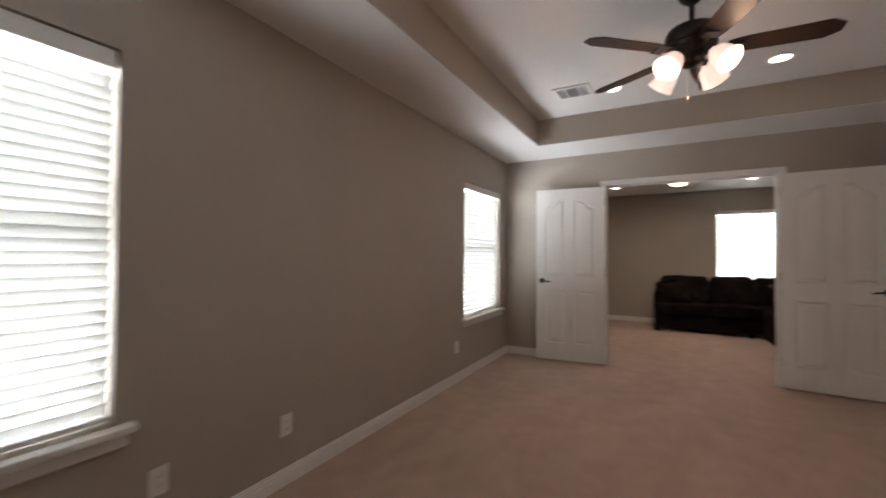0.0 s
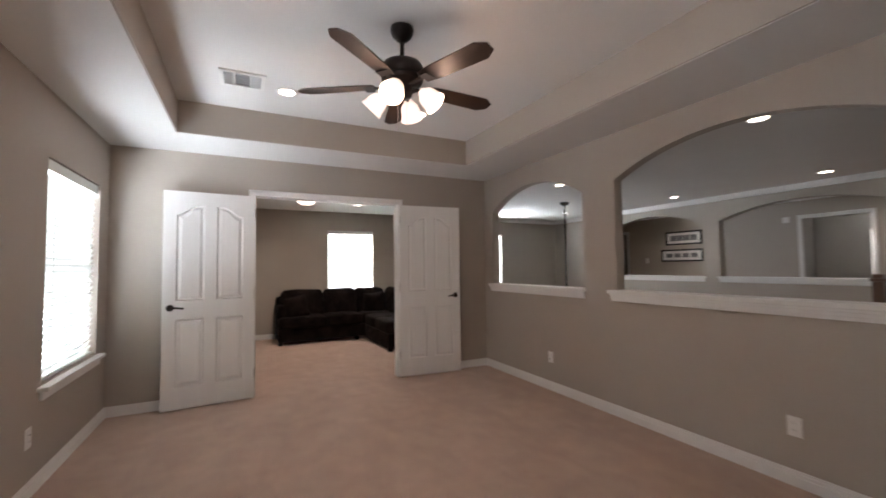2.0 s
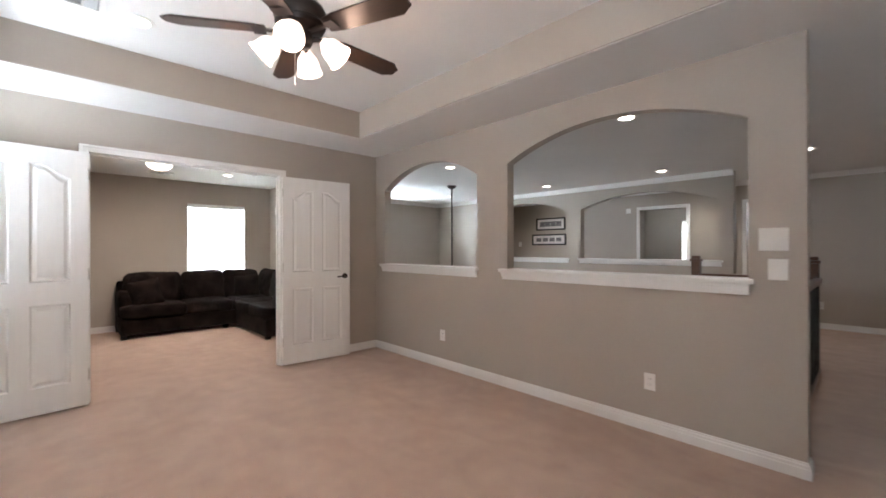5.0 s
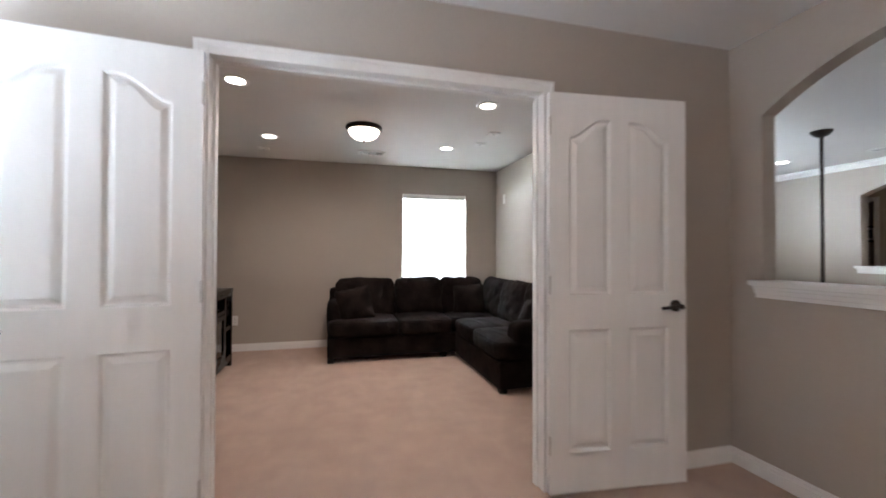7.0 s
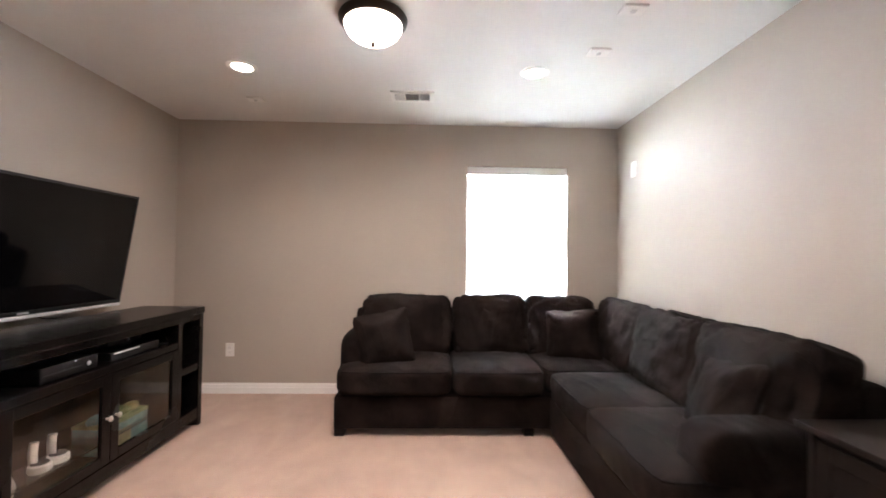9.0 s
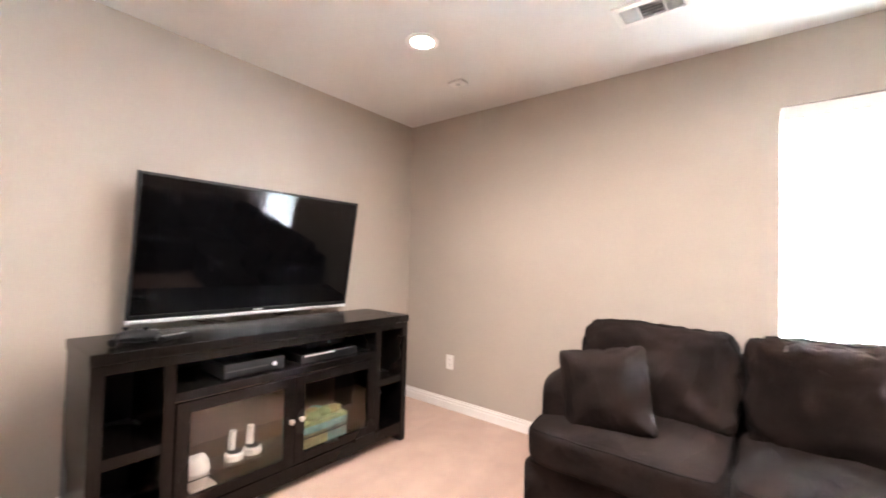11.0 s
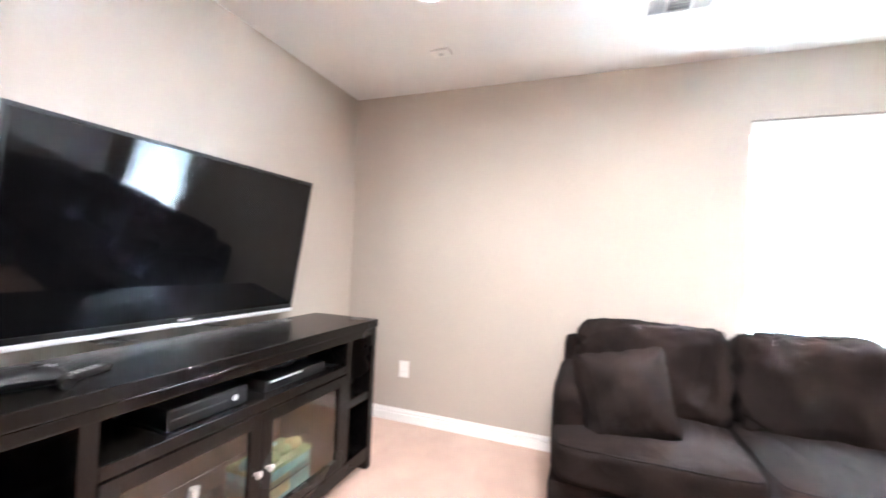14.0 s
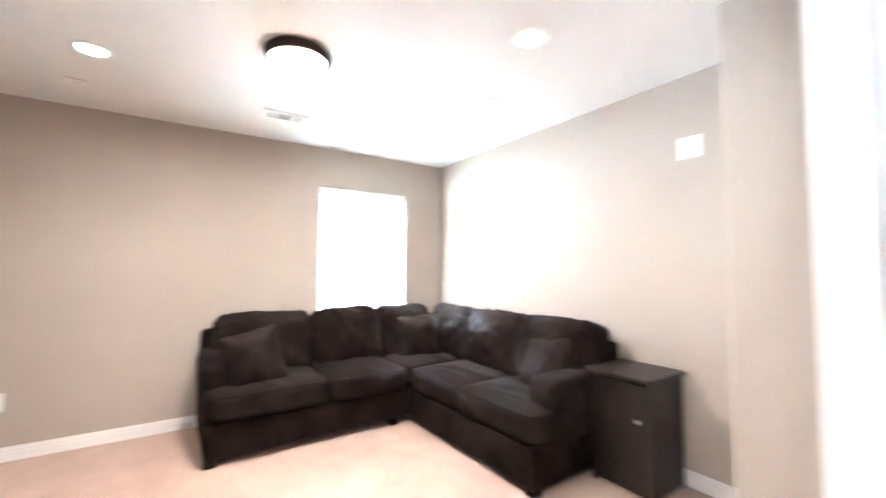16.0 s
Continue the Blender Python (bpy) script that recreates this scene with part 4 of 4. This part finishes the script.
def piping(w, d, h, seed, puff, wrinkle, level, r=0.0045, e=5.0):
    pts = []
    for k in range(64):
        a = 2 * math.pi * k / 64
        u, v = math.cos(a), math.sin(a)
        big = max(abs(u), abs(v))
        p = puffed(Vector((u / big, v / big, level)), w, d, h, seed, puff, wrinkle, e)
        pts.append(p)
    return tube(pts + pts[:2], r, 6)


def sofa():
    o = thing("sectional_sofa", 1.58, 7.82, 0, "charcoal brown microfibre L-shaped sectional sofa with loose cushions", "sofa")
    inv = o.matrix_world.inverted()

    def add(name, bm, m=Matrix(), label="", material=None, smooth=True):
        return part(name, bm, material or M_SOFA, o, label, smooth, inv @ m)

    yf, yb, xl, xf, xr, ye = 7.83, 8.69, 1.50, 2.97, 3.83, 6.46
    add("base", boxes((xl + 0.02, xf + 0.06, yf + 0.012, yb, 0.05, 0.275), bevel=0.025))
    add("base", boxes((xf + 0.012, xr, ye + 0.02, yf + 0.01, 0.035, 0.275), bevel=0.025))
    add("base", boxes((xf + 0.062, xr, yf + 0.0105, yb, 0.05, 0.275), bevel=0.02))
    for x, y in ((xl + 0.06, yf + 0.06), (xf - 0.12, yf + 0.06), (xl + 0.06, yb - 0.06), (xf + 0.06, ye + 0.07), (xr - 0.07, ye + 0.07), (xr - 0.07, yb - 0.07)):
        add("foot", boxes((x - 0.035, x + 0.035, y - 0.035, y + 0.035, 0, 0.055), bevel=0.006), material=M_BLACK, smooth=False)
    # back frames
    add("back_frame", boxes((xl + 0.03, xr, yb - 0.14, yb, 0.25, 0.78), bevel=0.05))
    add("back_frame", boxes((xr - 0.14, xr, ye + 0.03, yb - 0.141, 0.25, 0.78), bevel=0.05))
    # arms
    add("arm", cushion(0.20, 0.66, 0.40, 3, 0.06, 0.006), pose(xl + 0.105, 8.34, 0.45))
    add("arm", cushion(0.70, 0.21, 0.38, 4, 0.05, 0.008, 20, 7.0), pose(3.475, ye + 0.115, 0.43))
    # seat cushions
    seats = ((1.925, 8.16, 0.80, 0.72, 1), (2.645, 8.16, 0.64, 0.72, 2), (3.36, 8.19, 0.80, 0.66, 6), (3.28, 7.50, 0.64, 0.68, 7), (3.28, 6.84, 0.64, 0.74, 8))
    for x, y, w, d, s in seats:
        c = add("seat_cushion", cushion(w + 0.006, d + 0.006, 0.22, s, 0.20, 0.014, 26, 7.0), pose(x, y, 0.365))
        for level in (0.62, -0.75):
            part("piping", piping(w + 0.006, d + 0.006, 0.22, s, 0.20, 0.014, level, 0.005, 7.0), M_PIPE, c, "", True)
    # back cushions
    for x, y, rz, w, s in ((1.97, 8.46, 0, 0.76, 11), (2.66, 8.46, 0, 0.66, 12), (3.24, 8.47, 0, 0.62, 13), (3.63, 8.10, -90, 0.68, 14), (3.62, 7.47, -90, 0.68, 15), (3.62, 6.84, -90, 0.72, 16)):
        m = pose(x, y, 0.655, 0, 0, rz) @ pose(0, 0, 0, 78, 0, 0)
        c = add("back_cushion", cushion(w - 0.005, 0.52, 0.31, s, 0.38, 0.042, 28, 6.0), m)
        part("piping", piping(w - 0.005, 0.52, 0.31, s, 0.38, 0.042, 0.55, 0.005, 6.0), M_PIPE, c, "", True)
    o.location.y += 0.05
    return o


sofa()
for x, y, z, rx, ry, rz, s, lab in ((1.83, 8.06, 0.615, 72, -10, 8, 21, "square charcoal throw pillow leaning on the sofa arm"), (3.28, 8.22, 0.62, 72, -4, -22, 22, "square charcoal throw pillow in the sofa corner"), (3.47, 6.83, 0.60, 66, -6, -100, 23, "square charcoal throw pillow at the sofa end")):
    o = tagged(new("throw_pillow"), lab, "pillow", "throw pillows on the sofa")
    o.matrix_world = pose(x, y + 0.05, z, rx, ry, rz)
    part("cover", pillow(0.42, 0.22, s), M_SOFA, o, "", True)

# ---- hall ----
o = thing("stair_railing", 4.05, 1.16, 0, "dark stair guard rail with black balusters and wooden handrail", "railing")
inv = o.matrix_world.inverted()


def rail_part(name, bm, material, label=""):
    return part(name, bm, material, o, label, True, inv)


rail_part("handrail", boxes((4.0, 6.54, 1.13, 1.19, 0.90, 0.955), bevel=0.012), M_WOOD, "red-brown wooden handrail")
rail_part("handrail", boxes((6.58, 6.64, 1.26, 2.21, 0.90, 0.955), bevel=0.012), M_WOOD)
rail_part("shoe", boxes((4.0, 6.54, 1.14, 1.18, 0, 0.025), bevel=0.004), M_WOOD)
rail_part("shoe", boxes((6.59, 6.63, 1.26, 2.21, 0, 0.025), bevel=0.004), M_WOOD)
for x, y in ((6.59, 1.20), (6.62, 2.265)):
    rail_part("newel", boxes((x - 0.045, x + 0.045, y - 0.045, y + 0.045, 0, 1.10), (x - 0.058, x + 0.058, y - 0.058, y + 0.058, 1.10, 1.13), (x - 0.04, x + 0.04, y - 0.04, y + 0.04, 1.13, 1.17), bevel=0.006), M_WOOD, "square wooden newel post")
first = rail_part("baluster", boxes((-0.009, 0.009, -0.009, 0.009, 0.024, 0.905), bevel=0.002), M_PLASTIC)
spots = [(4.06 + 0.1 * k, 1.16) for k in range(25)] + [(6.61, 1.32 + 0.1 * k) for k in range(9)]
for k, (x, y) in enumerate(spots):
    b = first if k == 0 else new("baluster", first.data)
    b.parent = o
    b.matrix_local = inv @ Matrix.Translation((x, y, 0))

o = thing("chandelier_rod", 6.24, 6.17, ZC, "dark bronze chandelier rod hanging in the stairwell", "chandelier")
part("canopy", lathe([(0.09, 0), (0.088, -0.015), (0.06, -0.045), (0.02, -0.065), (0.0, -0.066)]), M_BRONZE, o, "", True)
part("rod", lathe([(0.016, -0.06), (0.016, -2.3)], 12), M_BRONZE, o, "", True)
part("hub", lathe([(0.0, -2.28), (0.05, -2.32), (0.07, -2.42), (0.03, -2.5), (0.0, -2.52)]), M_BRONZE, o, "", True)

for y, z, w, h in ((6.14, 1.865, 0.80, 0.30), (6.19, 1.485, 0.94, 0.27)):
    o = tagged(new("framed_picture"), "black-framed grey photograph strip on white mat", "picture", "framed pictures in the hall")
    o.matrix_world = pose(FX, y, z, 0, 0, -90)
    part("frame", boxes((-w / 2, w / 2, -0.03, 0, h / 2 - 0.035, h / 2), (-w / 2, w / 2, -0.03, 0, -h / 2, -h / 2 + 0.035), (-w / 2, -w / 2 + 0.035, -0.03, 0, -h / 2 + 0.035, h / 2 - 0.035), (w / 2 - 0.035, w / 2, -0.03, 0, -h / 2 + 0.035, h / 2 - 0.035), bevel=0.003), M_PLASTIC, o)
    part("mat_board", boxes((-w / 2 + 0.035, w / 2 - 0.035, -0.015, -0.005, -h / 2 + 0.035, h / 2 - 0.035)), M_PAPER, o)
    for k in range(4):
        u = -w / 2 + 0.1 + (w - 0.2) * (k + 0.5) / 4
        part("photo", boxes((u - 0.07, u + 0.07, -0.018, -0.0155, -h / 2 + 0.09, h / 2 - 0.09)), M_INK, o)

o = tagged(new("framed_picture"), "small black-framed print in the far room", "picture", "framed pictures in the hall")
o.matrix_world = pose(11.25, 8.6, 1.62, 0, 0, 0)
part("frame", boxes((-0.25, 0.25, -0.03, 0, 0.12, 0.15), (-0.25, 0.25, -0.03, 0, -0.15, -0.12), (-0.25, -0.22, -0.03, 0, -0.12, 0.12), (0.22, 0.25, -0.03, 0, -0.12, 0.12), bevel=0.003), M_PLASTIC, o)
part("mat_board", boxes((-0.22, 0.22, -0.015, -0.005, -0.12, 0.12)), M_PAPER, o)
part("photo", boxes((-0.14, 0.14, -0.018, -0.0155, -0.08, 0.08)), M_INK, o)

o = thing("tall_dark_cupboard", 11.6, 2.08, 0, "tall dark brown wooden cupboard in the lit room", "cupboard")
part("body", boxes((0, 0.5, -0.3, 0.1, 0.02, 1.72), bevel=0.006), M_WOOD, o)
part("door", boxes((-0.02, -0.001, -0.28, 0.08, 0.08, 1.68), bevel=0.004), M_WOOD, o)
part("plinth", boxes((0.02, 0.48, -0.28, 0.08, 0, 0.02)), M_BLACK, o)
part("handle", tube([(-0.03, 0.03, 0.9), (-0.04, 0.03, 0.95), (-0.03, 0.03, 1.0)], 0.006, 8), M_NICKEL, o)
o = thing("wall_sconce", 12.85, 2.62, 2.1, "small warm wall lamp in the lit room", "wall lamp")
part("back_plate", boxes((-0.06, 0.06, -0.02, 0, -0.06, 0.06), bevel=0.005), M_NICKEL, o)
part("shade", lathe([(0.04, -0.08), (0.06, 0.0), (0.05, 0.07), (0.0, 0.075)], 20, None, Matrix.Translation((0, -0.09, 0))), M_BOWL, o, "", True)
point_lamp("sconce_glow", 12.6, 2.3, 2.0, 14.0, (1.0, 0.80, 0.68), 0.06)

# ---- outside ----
tagged(ob_of("ground", boxes((-400, 400, -400, 400, -3.2, -3.0)), M_LAWN), "distant green ground outside", "ground", kind="structure")
